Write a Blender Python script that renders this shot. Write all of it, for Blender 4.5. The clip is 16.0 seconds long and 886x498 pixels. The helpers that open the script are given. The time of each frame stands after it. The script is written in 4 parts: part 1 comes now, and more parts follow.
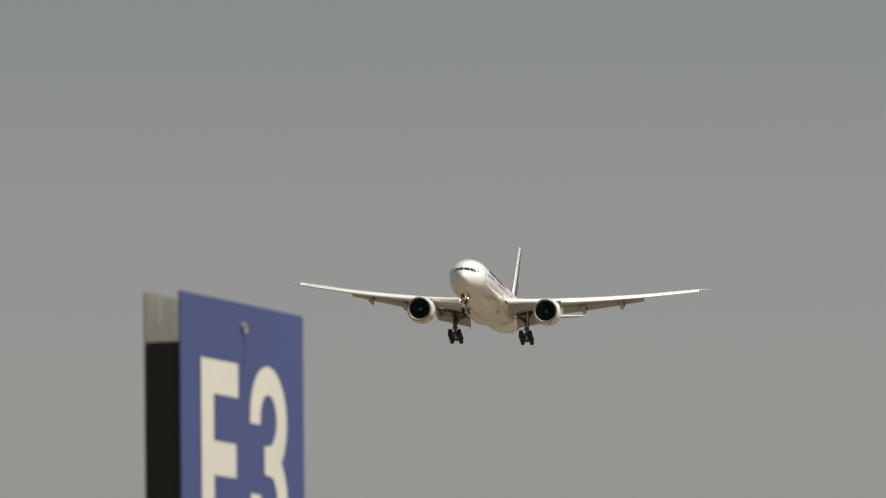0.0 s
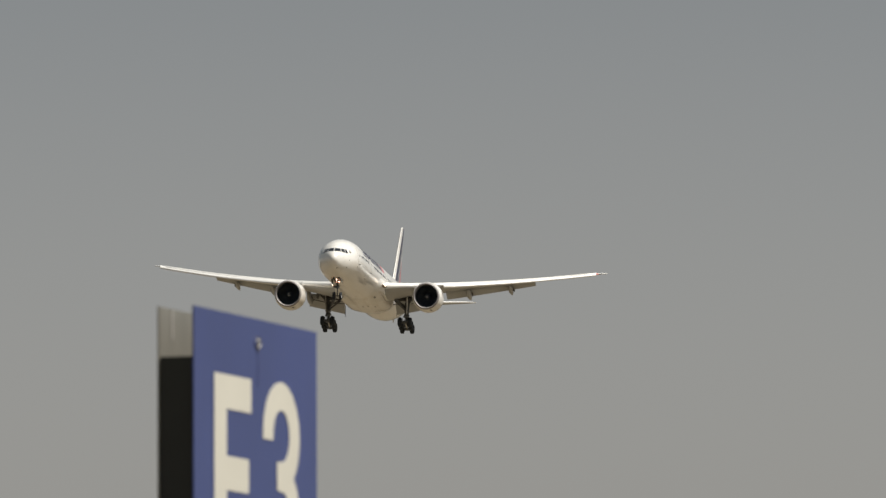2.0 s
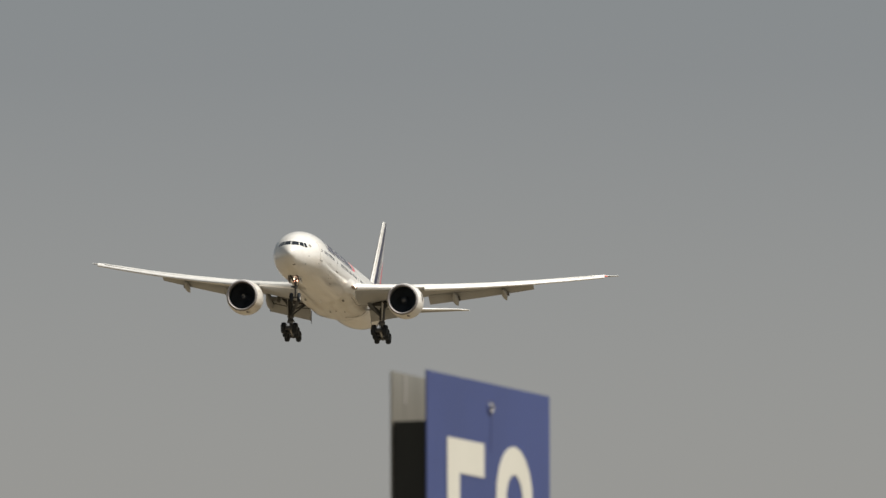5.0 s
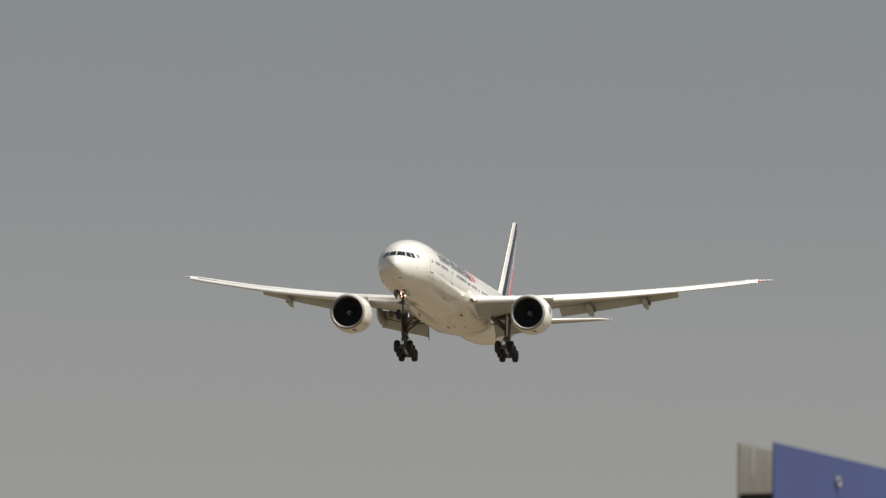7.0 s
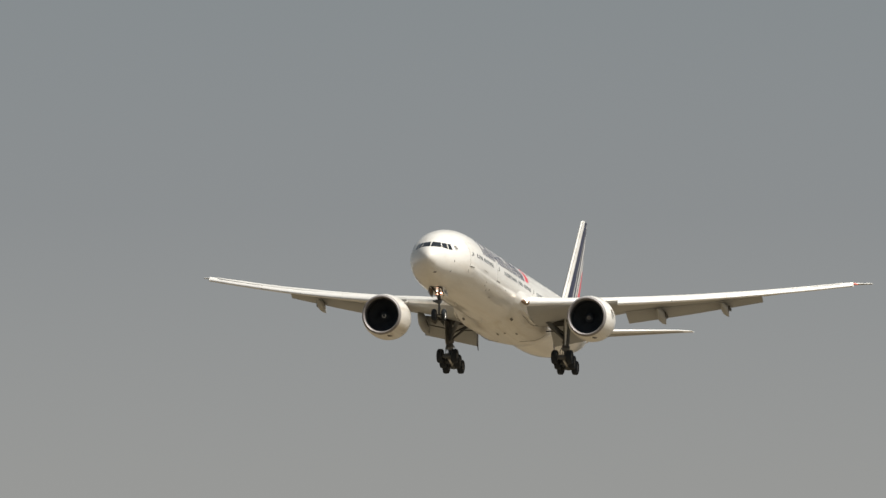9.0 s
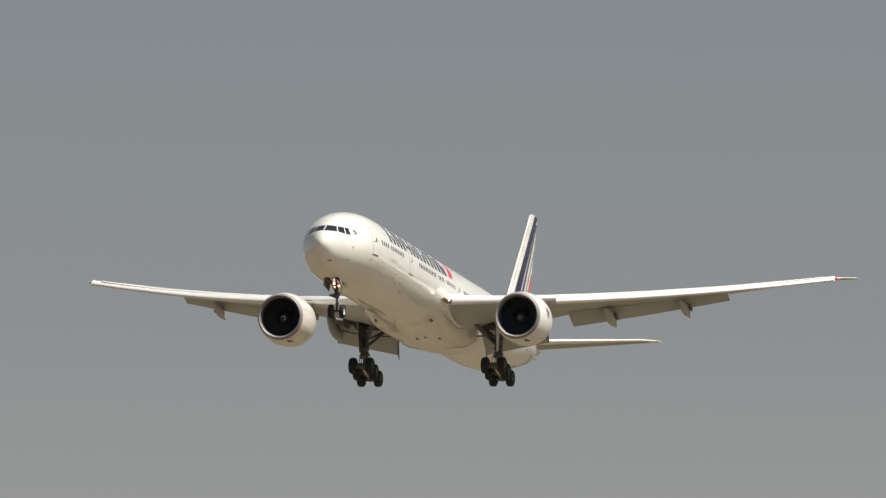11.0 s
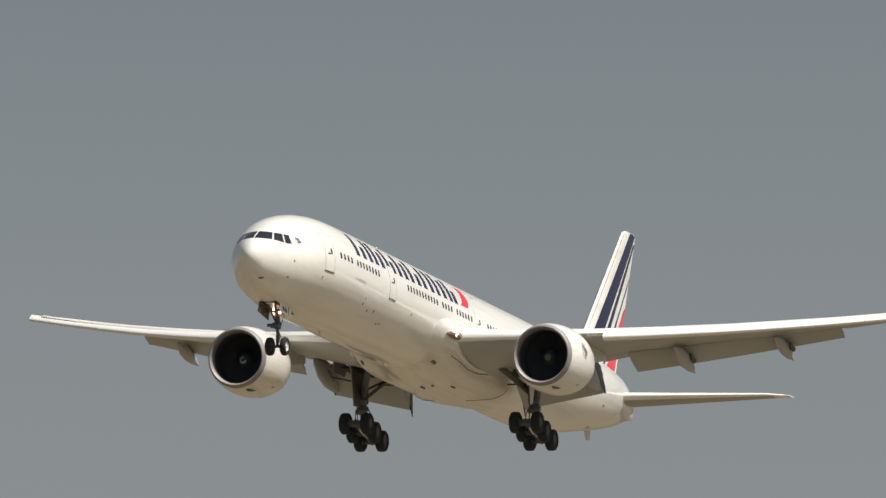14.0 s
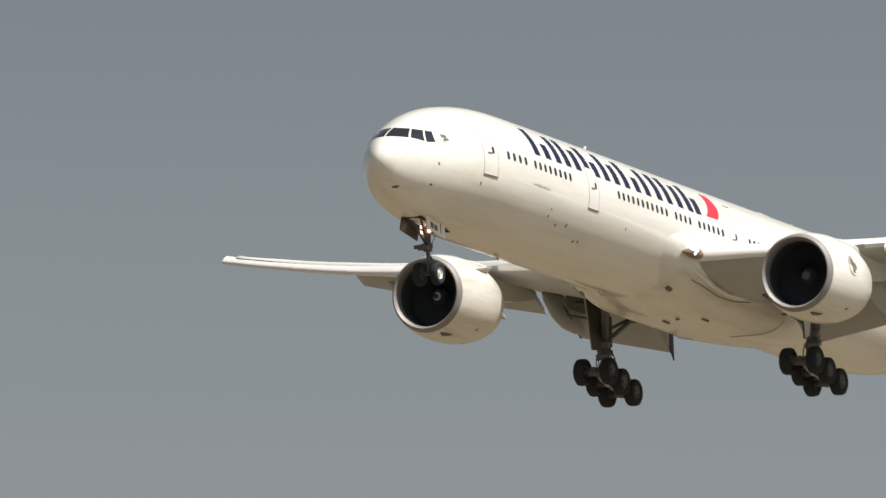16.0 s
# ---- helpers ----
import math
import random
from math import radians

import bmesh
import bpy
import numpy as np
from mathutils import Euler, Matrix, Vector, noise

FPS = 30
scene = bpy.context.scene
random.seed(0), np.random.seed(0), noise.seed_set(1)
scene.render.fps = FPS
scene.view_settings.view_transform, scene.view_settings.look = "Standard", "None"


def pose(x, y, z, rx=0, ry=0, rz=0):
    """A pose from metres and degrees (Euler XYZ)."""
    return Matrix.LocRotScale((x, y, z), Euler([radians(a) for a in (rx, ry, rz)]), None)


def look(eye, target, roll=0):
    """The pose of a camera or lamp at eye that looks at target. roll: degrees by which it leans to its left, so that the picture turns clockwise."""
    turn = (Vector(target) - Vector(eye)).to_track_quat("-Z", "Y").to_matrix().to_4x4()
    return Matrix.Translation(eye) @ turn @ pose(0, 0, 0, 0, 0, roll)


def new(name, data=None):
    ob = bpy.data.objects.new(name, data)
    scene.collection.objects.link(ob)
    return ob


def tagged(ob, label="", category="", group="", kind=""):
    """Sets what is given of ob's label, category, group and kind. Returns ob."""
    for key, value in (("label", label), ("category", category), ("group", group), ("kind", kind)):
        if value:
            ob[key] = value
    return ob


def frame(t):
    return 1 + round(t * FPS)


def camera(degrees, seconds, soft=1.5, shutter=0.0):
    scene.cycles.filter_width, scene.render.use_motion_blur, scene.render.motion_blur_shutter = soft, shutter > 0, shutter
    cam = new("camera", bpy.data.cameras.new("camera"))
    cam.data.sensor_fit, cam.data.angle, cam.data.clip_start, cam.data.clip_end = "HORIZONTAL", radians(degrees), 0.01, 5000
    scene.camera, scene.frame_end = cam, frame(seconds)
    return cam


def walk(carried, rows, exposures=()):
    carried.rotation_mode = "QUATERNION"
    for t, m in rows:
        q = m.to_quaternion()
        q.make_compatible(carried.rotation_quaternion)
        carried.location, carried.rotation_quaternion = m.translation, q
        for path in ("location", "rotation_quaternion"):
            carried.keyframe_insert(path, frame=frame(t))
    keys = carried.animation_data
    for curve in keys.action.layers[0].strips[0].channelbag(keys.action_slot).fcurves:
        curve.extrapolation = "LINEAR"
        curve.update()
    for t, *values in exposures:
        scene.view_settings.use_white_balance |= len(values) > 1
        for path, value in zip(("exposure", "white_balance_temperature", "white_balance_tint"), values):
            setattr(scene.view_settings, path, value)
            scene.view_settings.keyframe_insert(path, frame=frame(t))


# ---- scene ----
cam = camera(4.6609, 16.0, soft=1.4, shutter=0.2)
cam.data.dof.use_dof, cam.data.dof.focus_distance, cam.data.dof.aperture_fstop = True, 900.0, 46.0
EYE = Vector((0.0, 0.0, 1.7))

# time, pan to the right, tilt up, lean (degrees)
TURNS = [
    (0.0, -0.1016, 5.1361, -0.635),
    (0.5, -0.1159, 5.1710, -0.431),
    (1.0, -0.1345, 5.2032, -0.179),
    (1.5, -0.1424, 5.2249, -0.114),
    (2.0, -0.1765, 5.2255, -0.195),
    (2.5, -0.2867, 5.2132, -0.311),
    (3.0, -0.4077, 5.1998, -0.311),
    (3.2, -0.4783, 5.1991, -0.292),
    (5.3, -1.7214, 5.6707, -0.239),
    (5.5, -1.9665, 5.7382, -0.276),
    (6.0, -2.5091, 5.8481, -0.009),
    (6.5, -2.9279, 5.8952, 0.385),
    (7.0, -3.2597, 5.9240, 0.937),
    (7.5, -3.8083, 5.9522, 0.623),
    (8.0, -4.4352, 6.0355, 0.463),
    (8.5, -4.8215, 6.1643, 0.421),
    (9.0, -5.0994, 6.3083, 0.340),
    (9.5, -5.3890, 6.4423, 0.271),
    (9.7, -5.5288, 6.4889, 0.281),
    (11.8, -7.9914, 7.0075, 0.100),
    (12.0, -8.3838, 7.0638, 0.096),
    (12.5, -9.6106, 7.2233, 0.192),
    (13.0, -10.4348, 7.4786, 0.181),
    (13.5, -11.0470, 7.8749, 0.098),
    (14.0, -11.6829, 8.0709, 0.045),
    (14.5, -12.9494, 8.1660, -0.061),
    (15.0, -14.8474, 8.1875, -0.193),
    (15.5, -16.4317, 8.3128, -0.465),
    (16.0, -18.4052, 8.8058, -0.548),
]


def view(pan, tilt, lean):
    p, e = radians(pan), radians(tilt)
    way = Vector((math.sin(p) * math.cos(e), math.cos(p) * math.cos(e), math.sin(e)))
    return look(EYE, EYE + way * 100.0, lean)


walk(cam, [(t, view(p, e, r)) for t, p, e, r in TURNS], exposures=[(0.0, 0.0, 6500, 10), (5.5, 0.04, 6500, 10), (9.0, 0.08, 6500, 10), (12.5, 0.1, 6500, 10), (13.2, 0.12, 6500, 10), (14.5, 0.03, 6500, 10), (15.3, 0.08, 6500, 10), (16.0, 0.2, 6500, 10)])

# ---- daylight ----
SUN_ELEVATION, SUN_AZIMUTH = 57.0, 106.0  # azimuth clockwise from +y
world = bpy.data.worlds.new("world")
scene.world = world
world.use_nodes = True
wn = world.node_tree.nodes
wl = world.node_tree.links
sky = wn.new("ShaderNodeTexSky")
sky.sky_type, sky.sun_disc = "NISHITA", False
sky.sun_elevation, sky.sun_rotation = radians(SUN_ELEVATION), radians(SUN_AZIMUTH)
sky.air_density, sky.dust_density, sky.ozone_density = 0.8, 3.0, 1.0
haze = wn.new("ShaderNodeHueSaturation")
haze.inputs["Saturation"].default_value = 0.12
wl.new(sky.outputs[0], haze.inputs["Color"])
# ground haze: paler and warmer towards the horizon
where, up = wn.new("ShaderNodeTexCoord"), wn.new("ShaderNodeSeparateXYZ")
wl.new(where.outputs["Generated"], up.inputs[0])
band = wn.new("ShaderNodeValToRGB")
band.color_ramp.interpolation = "LINEAR"
stops = band.color_ramp.elements
for at, colour in ((0.0, (1.0, 0.98, 0.88, 1)), (0.065, (0.93, 0.898, 0.835, 1)), (0.113, (0.585, 0.603, 0.603, 1)), (0.15, (0.48, 0.531, 0.544, 1)), (0.19, (0.376, 0.43, 0.46, 1)), (1.0, (0.41, 0.48, 0.54, 1))):
    spot = stops[0] if at == 0.0 else stops[-1] if at == 1.0 else stops.new(at)
    spot.position, spot.color = at, colour
wl.new(up.outputs["Z"], band.inputs[0])
veil = wn.new("ShaderNodeMix")
veil.data_type, veil.blend_type = "RGBA", "MULTIPLY"
veil.inputs[0].default_value = 1.0
wl.new(haze.outputs[0], veil.inputs[6])
wl.new(band.outputs[0], veil.inputs[7])
wl.new(veil.outputs[2], wn["Background"].inputs["Color"])
wn["Background"].inputs["Strength"].default_value = 0.118
sun = new("sun", bpy.data.lights.new("sun", "SUN"))
sun.data.energy, sun.data.angle, sun.data.color = 5.0, radians(0.53), (1.0, 0.93, 0.82)
sa, se = radians(SUN_AZIMUTH), radians(SUN_ELEVATION)
SUN_WAY = Vector((math.sin(sa) * math.cos(se), math.cos(sa) * math.cos(se), math.sin(se)))
sun.matrix_world = look(SUN_WAY * 200, (0, 0, 0))


# ---- materials ----
def material(name, base, rough=0.5, metal=0.0, var=0.08, scale=1.0, stretch=(1, 1, 1), bump=0.0, coat=0.0, fine=12.0, spots=0.0, spot_colour=(0.1, 0.09, 0.07)):
    """Base colour varied at two scales, roughness that follows, fine relief."""
    m = bpy.data.materials.new(name)
    m.use_nodes = True
    n, l = m.node_tree.nodes, m.node_tree.links
    b = n["Principled BSDF"]
    b.inputs["Metallic"].default_value = metal
    b.inputs["Coat Weight"].default_value = coat
    b.inputs["Coat Roughness"].default_value = 0.06
    co, mp = n.new("ShaderNodeTexCoord"), n.new("ShaderNodeMapping")
    mp.inputs["Scale"].default_value = stretch
    l.new(co.outputs["Object"], mp.inputs["Vector"])
    big, small = n.new("ShaderNodeTexNoise"), n.new("ShaderNodeTexNoise")
    big.inputs["Scale"].default_value, big.inputs["Detail"].default_value = scale, 5
    small.inputs["Scale"].default_value, small.inputs["Detail"].default_value = scale * fine, 4
    l.new(mp.outputs[0], big.inputs["Vector"])
    l.new(mp.outputs[0], small.inputs["Vector"])
    add = n.new("ShaderNodeMath")
    add.operation = "MULTIPLY_ADD"
    add.inputs[1].default_value = 0.35
    l.new(small.outputs["Fac"], add.inputs[0])
    l.new(big.outputs["Fac"], add.inputs[2])
    ramp = n.new("ShaderNodeMapRange")
    ramp.inputs["From Min"].default_value, ramp.inputs["From Max"].default_value = 0.4, 0.95
    ramp.inputs["To Min"].default_value, ramp.inputs["To Max"].default_value = 1 - var, 1 + var * 0.6
    l.new(add.outputs[0], ramp.inputs["Value"])
    mul = n.new("ShaderNodeMix")
    mul.data_type, mul.blend_type = "RGBA", "MULTIPLY"
    mul.inputs[0].default_value = 1.0
    mul.inputs[6].default_value = (*base, 1)
    l.new(ramp.outputs[0], mul.inputs[7])
    colour = mul.outputs[2]
    if spots:
        sp = n.new("ShaderNodeTexNoise")
        sp.inputs["Scale"].default_value, sp.inputs["Detail"].default_value = scale * 2.3, 6
        l.new(mp.outputs[0], sp.inputs["Vector"])
        cut = n.new("ShaderNodeMapRange")
        cut.inputs["From Min"].default_value, cut.inputs["From Max"].default_value = 0.5, 0.75
        cut.inputs["To Max"].default_value = spots
        l.new(sp.outputs["Fac"], cut.inputs["Value"])
        mix = n.new("ShaderNodeMix")
        mix.data_type = "RGBA"
        l.new(cut.outputs[0], mix.inputs[0])
        l.new(colour, mix.inputs[6])
        mix.inputs[7].default_value = (*spot_colour, 1)
        colour = mix.outputs[2]
    l.new(colour, b.inputs["Base Color"])
    rr = n.new("ShaderNodeMapRange")
    rr.inputs["To Min"].default_value, rr.inputs["To Max"].default_value = rough * 0.8, min(1, rough * 1.2)
    l.new(add.outputs[0], rr.inputs["Value"])
    l.new(rr.outputs[0], b.inputs["Roughness"])
    if bump:
        bp = n.new("ShaderNodeBump")
        bp.inputs["Strength"].default_value, bp.inputs["Distance"].default_value = bump, 0.02
        l.new(small.outputs["Fac"], bp.inputs["Height"])
        l.new(bp.outputs[0], b.inputs["Normal"])
    return m


def lamp_material(name, colour, strength):
    m = bpy.data.materials.new(name)
    m.use_nodes = True
    b = m.node_tree.nodes["Principled BSDF"]
    b.inputs["Base Color"].default_value = (*colour, 1)
    b.inputs["Emission Color"].default_value = (*colour, 1)
    b.inputs["Emission Strength"].default_value = strength
    return m


WHITE = material("white_gloss_paint", (0.86, 0.845, 0.81), 0.3, 0, 0.11, 0.6, (0.1, 1, 1), coat=0.7, spots=0.3, spot_colour=(0.52, 0.45, 0.35))
# streaks are dirt stains and, on the belly, reflections put into the colour
BELLY = material("stain_reflection_white", (0.82, 0.805, 0.77), 0.3, 0, 0.22, 0.6, (0.1, 1, 1), coat=0.5, spots=0.55, spot_colour=(0.46, 0.38, 0.27))
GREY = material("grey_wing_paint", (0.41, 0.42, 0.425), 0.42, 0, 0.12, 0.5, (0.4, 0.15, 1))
PALE = material("pale_grey_paint", (0.66, 0.65, 0.62), 0.4, 0, 0.1, 0.5, (0.4, 0.15, 1))
TAILGREY = material("tail_shaded_grey", (0.35, 0.352, 0.345), 0.42, 0, 0.12, 0.5, (0.4, 0.15, 1))
METAL = material("dull_lip_metal", (0.3, 0.285, 0.29), 0.55, 0.3, 0.08, 1.0)
DULL = material("dull_titanium", (0.32, 0.29, 0.26), 0.5, 0.9, 0.2, 2.0)
GEAR = material("grey_gear_paint", (0.1, 0.108, 0.118), 0.5, 0.1, 0.3, 2.5, spots=0.5)
DOORGREY = material("gear_door_paint", (0.21, 0.21, 0.205), 0.5, 0, 0.15, 1.5)
TYRE = material("black_tyre_rubber", (0.015, 0.02, 0.027), 0.8, 0, 0.3, 6, bump=0.3)
RIM = material("grimy_rim", (0.14, 0.145, 0.15), 0.5, 0.3, 0.3, 6)
INNER = material("grey_inner_door", (0.096, 0.094, 0.088), 0.5, 0.1, 0.4, 2.5)
# dark inner paint, with the body's shade over it put into the colour too
NOSEDOOR = material("shaded_nose_door", (0.045, 0.038, 0.03), 0.35, 0.2, 0.5, 2.5)
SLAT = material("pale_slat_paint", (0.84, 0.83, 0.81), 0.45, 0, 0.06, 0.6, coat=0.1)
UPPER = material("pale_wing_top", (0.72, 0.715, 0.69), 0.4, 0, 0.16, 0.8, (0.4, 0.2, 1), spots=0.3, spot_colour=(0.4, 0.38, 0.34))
PALESEAM = material("pale_seam", (0.42, 0.4, 0.37), 0.5, 0, 0.2, 2)
DARK = material("bay_shade", (0.02, 0.02, 0.02), 0.7, 0, 0.2, 3)
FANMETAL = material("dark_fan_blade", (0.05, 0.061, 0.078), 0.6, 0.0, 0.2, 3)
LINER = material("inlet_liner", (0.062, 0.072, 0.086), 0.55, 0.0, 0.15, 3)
GLASS = material("dark_cockpit_glass", (0.012, 0.014, 0.018), 0.08, 0, 0.1, 2, coat=1.0)
CABIN = material("cabin_window_pane", (0.03, 0.035, 0.045), 0.15, 0, 0.2, 3, coat=0.6)
NAVY = material("navy_paint", (0.007, 0.009, 0.045), 0.35, 0, 0.1, 0.6, coat=0.15)
RED = material("red_paint", (0.72, 0.03, 0.06), 0.32, 0, 0.1, 0.6, coat=0.4)
SEAM = material("dark_seam", (0.16, 0.15, 0.14), 0.6, 0, 0.2, 2)
SIGNBLUE = material("blue_sign_enamel", (0.046, 0.065, 0.185), 0.4, 0, 0.2, 3.0, (1, 1, 0.3), fine=9)
SIGNSTREAK = material("streaked_blue_enamel", (0.066, 0.078, 0.18), 0.5, 0, 0.2, 8.0)
SIGNCREAM = material("cream_reflective_film", (0.58, 0.565, 0.5), 0.55, 0, 0.06, 5)
SIGNBACK = material("bare_aluminium_sheet", (0.25, 0.24, 0.21), 0.45, 0.2, 0.14, 6.0, (6, 6, 0.5))
SIGNCORE = material("black_rubber_spacer", (0.03, 0.031, 0.028), 0.8, 0, 0.3, 6)
STEEL = material("galvanised_steel", (0.5, 0.5, 0.5), 0.35, 0.9, 0.2, 8)
EARTH = material("dry_ground", (0.178, 0.139, 0.088), 0.9, 0, 0.45, 0.012, fine=30, bump=0.2, spots=0.9, spot_colour=(0.07, 0.075, 0.045))
# emission that imitates the reddish halo round the nose lamps; no such source exists
LAMPHALO = lamp_material("added_lamp_halo", (1.0, 0.3, 0.16), 0.9)
LAMP = lamp_material("lit_landing_lamp", (1.0, 0.84, 0.66), 5.0)
ROOTLAMP = lamp_material("lit_root_lamp", (1.0, 0.82, 0.62), 3.5)
COVER = material("amber_lamp_cover", (0.22, 0.145, 0.1), 0.2, 0, 0.15, 3, coat=0.8)
NAVRED = lamp_material("red_navigation_lamp", (0.7, 0.14, 0.1), 0.35)


# ---- building helpers ----
def part(name, bm, mat, parent, label="", sharp=35.0, upper=None):
    me = bpy.data.meshes.new(name)
    bmesh.ops.recalc_face_normals(bm, faces=bm.faces[:])
    bm.to_mesh(me)
    bm.free()
    me.materials.append(mat)
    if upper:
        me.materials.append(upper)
        # faces that point up or ahead take the second material
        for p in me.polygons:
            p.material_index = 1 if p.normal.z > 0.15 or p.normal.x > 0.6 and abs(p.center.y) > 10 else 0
    me.shade_smooth()
    me.set_sharp_from_angle(angle=radians(sharp))
    ob = new(name, me)
    ob.parent = parent
    return tagged(ob, label)


def loft(bm, rings, cap=True, closed=True):
    """Skins a row of point rings with quads."""
    vs = [[bm.verts.new(p) for p in ring] for ring in rings]
    n = len(vs[0])
    for a, b in zip(vs, vs[1:]):
        for i in range(n if closed else n - 1):
            j = (i + 1) % n
            bm.faces.new((a[i], a[j], b[j], b[i]))
    if cap:
        bm.faces.new(vs[0])
        bm.faces.new(vs[-1])
    return vs


def lathe(bm, profile, m=None, seg=48):
    """Turns (along, radius) pairs round the x axis; along counts backwards from the front."""
    rings = [[Vector((-a, r * math.cos(k * math.tau / seg), r * math.sin(k * math.tau / seg))) for k in range(seg)] for a, r in profile]
    if m:
        rings = [[m @ p for p in ring] for ring in rings]
    loft(bm, rings, cap=False)


def rod(bm, a, b, ra, rb=None, seg=12):
    """A tapered round bar between two points."""
    a, b = Vector(a), Vector(b)
    rb = ra if rb is None else rb
    q = (b - a).to_track_quat("X", "Z").to_matrix()
    rings = []
    for c, r in ((a, ra), (b, rb)):
        rings.append([c + q @ Vector((0, r * math.cos(k * math.tau / seg), r * math.sin(k * math.tau / seg))) for k in range(seg)])
    loft(bm, rings)


def slab(bm, corners, thick):
    """A plate through four corners, thickened along its normal."""
    c = [Vector(p) for p in corners]
    n = (c[1] - c[0]).cross(c[-1] - c[0]).normalized() * thick / 2
    loft(bm, [[p + n for p in c], [p - n for p in c]])


def airfoil(le, chord, thick, droop=0.0, cut=1.0, start=0.0, n=12, up=Vector((0, 0, 1)), camber=0.015):
    """A wing section: points round the profile, from the upper rear over the nose to the lower rear. droop: degrees nose-up is negative."""
    out = []
    us = [start + (cut - start) * (1 - math.cos(math.pi * k / n)) / 2 for k in range(n + 1)]
    half = lambda u: 5 * thick * (0.2969 * math.sqrt(u) - 0.126 * u - 0.3516 * u * u + 0.2843 * u ** 3 - 0.1015 * u ** 4) + 0.0015
    pts = [(u, camber * 4 * u * (1 - u) + half(u)) for u in reversed(us)] + [(u, camber * 4 * u * (1 - u) - half(u)) for u in us[1:]]
    a = radians(droop)
    for u, h in pts:
        x, z = u * chord, h * chord
        x, z = x * math.cos(a) + z * math.sin(a), -x * math.sin(a) + z * math.cos(a)
        out.append(Vector(le) + Vector((-x, 0, 0)) + up * z)
    return out


def empty(name, label, category, group="", m=None):
    ob = tagged(new(name), label, category, group)
    if m is not None:
        ob.matrix_world = m
    return ob


# ---- ground ----
bm = bmesh.new()
bmesh.ops.create_circle(bm, cap_ends=True, segments=96, radius=6000)
ground = part("ground", bm, EARTH, None)
tagged(ground, "dry brown earth and sparse grass reaching the horizon", "ground", kind="structure")

# ---- airliner: x forward from the nose, y to its left, z up from the cabin's axis ----
plane = empty("airliner", "white twin-engine airliner with navy and red stripes, landing gear lowered", "airplane")

HULL = [(0, -0.6, -0.6, 0), (0.15, -0.15, -1.06, 0.38), (0.5, 0.28, -1.5, 0.74), (1, 0.72, -1.88, 1.1), (1.6, 1.08, -2.18, 1.47),
        (2.3, 1.45, -2.43, 1.84), (3, 1.8, -2.62, 2.15), (4, 2.24, -2.81, 2.49), (5, 2.56, -2.92, 2.73), (6.5, 2.86, -3.02, 2.95),
        (8, 3.03, -3.08, 3.05), (10, 3.11, -3.1, 3.1), (30, 3.18, -3.1, 3.12), (48, 3.23, -3.18, 3.11), (52, 3.23, -3.08, 3.07), (56, 3.22, -2.72, 2.9),
        (60, 3.2, -2.08, 2.6), (64, 3.13, -1.4, 2.15), (68, 2.93, -0.6, 1.4), (71, 2.5, 0.15, 0.66), (72.9, 1.95, 0.55, 0.16)]


def hull(s):
    """Top, bottom and half width of the body s metres behind the nose."""
    u = math.sqrt(max(s, 0))
    k = [math.sqrt(r[0]) for r in HULL]
    i = min(max(sum(1 for a in k if a <= u) - 1, 0), len(k) - 2)
    h = k[i + 1] - k[i]
    f = (u - k[i]) / h
    out = []
    for c in (1, 2, 3):
        v = [r[c] for r in HULL]
        d = lambda j: 0.0 if j >= len(k) - 1 else (v[1] - v[0]) / (k[1] - k[0]) if j == 0 else (v[j + 1] - v[j - 1]) / (k[j + 1] - k[j - 1])
        m0, m1 = d(i) * h, d(i + 1) * h
        out.append((2 * f ** 3 - 3 * f * f + 1) * v[i] + (f ** 3 - 2 * f * f + f) * m0 + (3 * f * f - 2 * f ** 3) * v[i + 1] + (f ** 3 - f * f) * m1)
    return out


def hull_point(s, z, side=1, out=0.0):
    """The point of the body's skin at that height, moved out along the skin's normal."""
    top, low, wide = hull(s)
    c, h = (top + low) / 2, (top - low) / 2
    q = max(-0.9995, min(0.9995, (z - c) / h))
    y = wide * math.sqrt(1 - q * q)
    n = Vector((0, y / wide ** 2, (z - c) / h ** 2)).normalized()
    return Vector((-s, side * (y + n.y * out), c + q * h + n.z * out))


def nose_point(y, z, out=0.0):
    """The point of the nose's skin seen from ahead at (y, z)."""
    lo, hi = 0.0, 12.0
    for _ in range(40):
        s = (lo + hi) / 2
        top, low, wide = hull(s)
        inside = wide > 1e-4 and (y / wide) ** 2 + ((z - (top + low) / 2) / ((top - low) / 2)) ** 2 < 1
        lo, hi = (lo, s) if inside else (s, hi)
    top, low, wide = hull(s)
    n = Vector((0.75, y / wide ** 2, (z - (top + low) / 2) / ((top - low) / 2) ** 2)).normalized()
    return Vector((-s, y, z)) + n * out


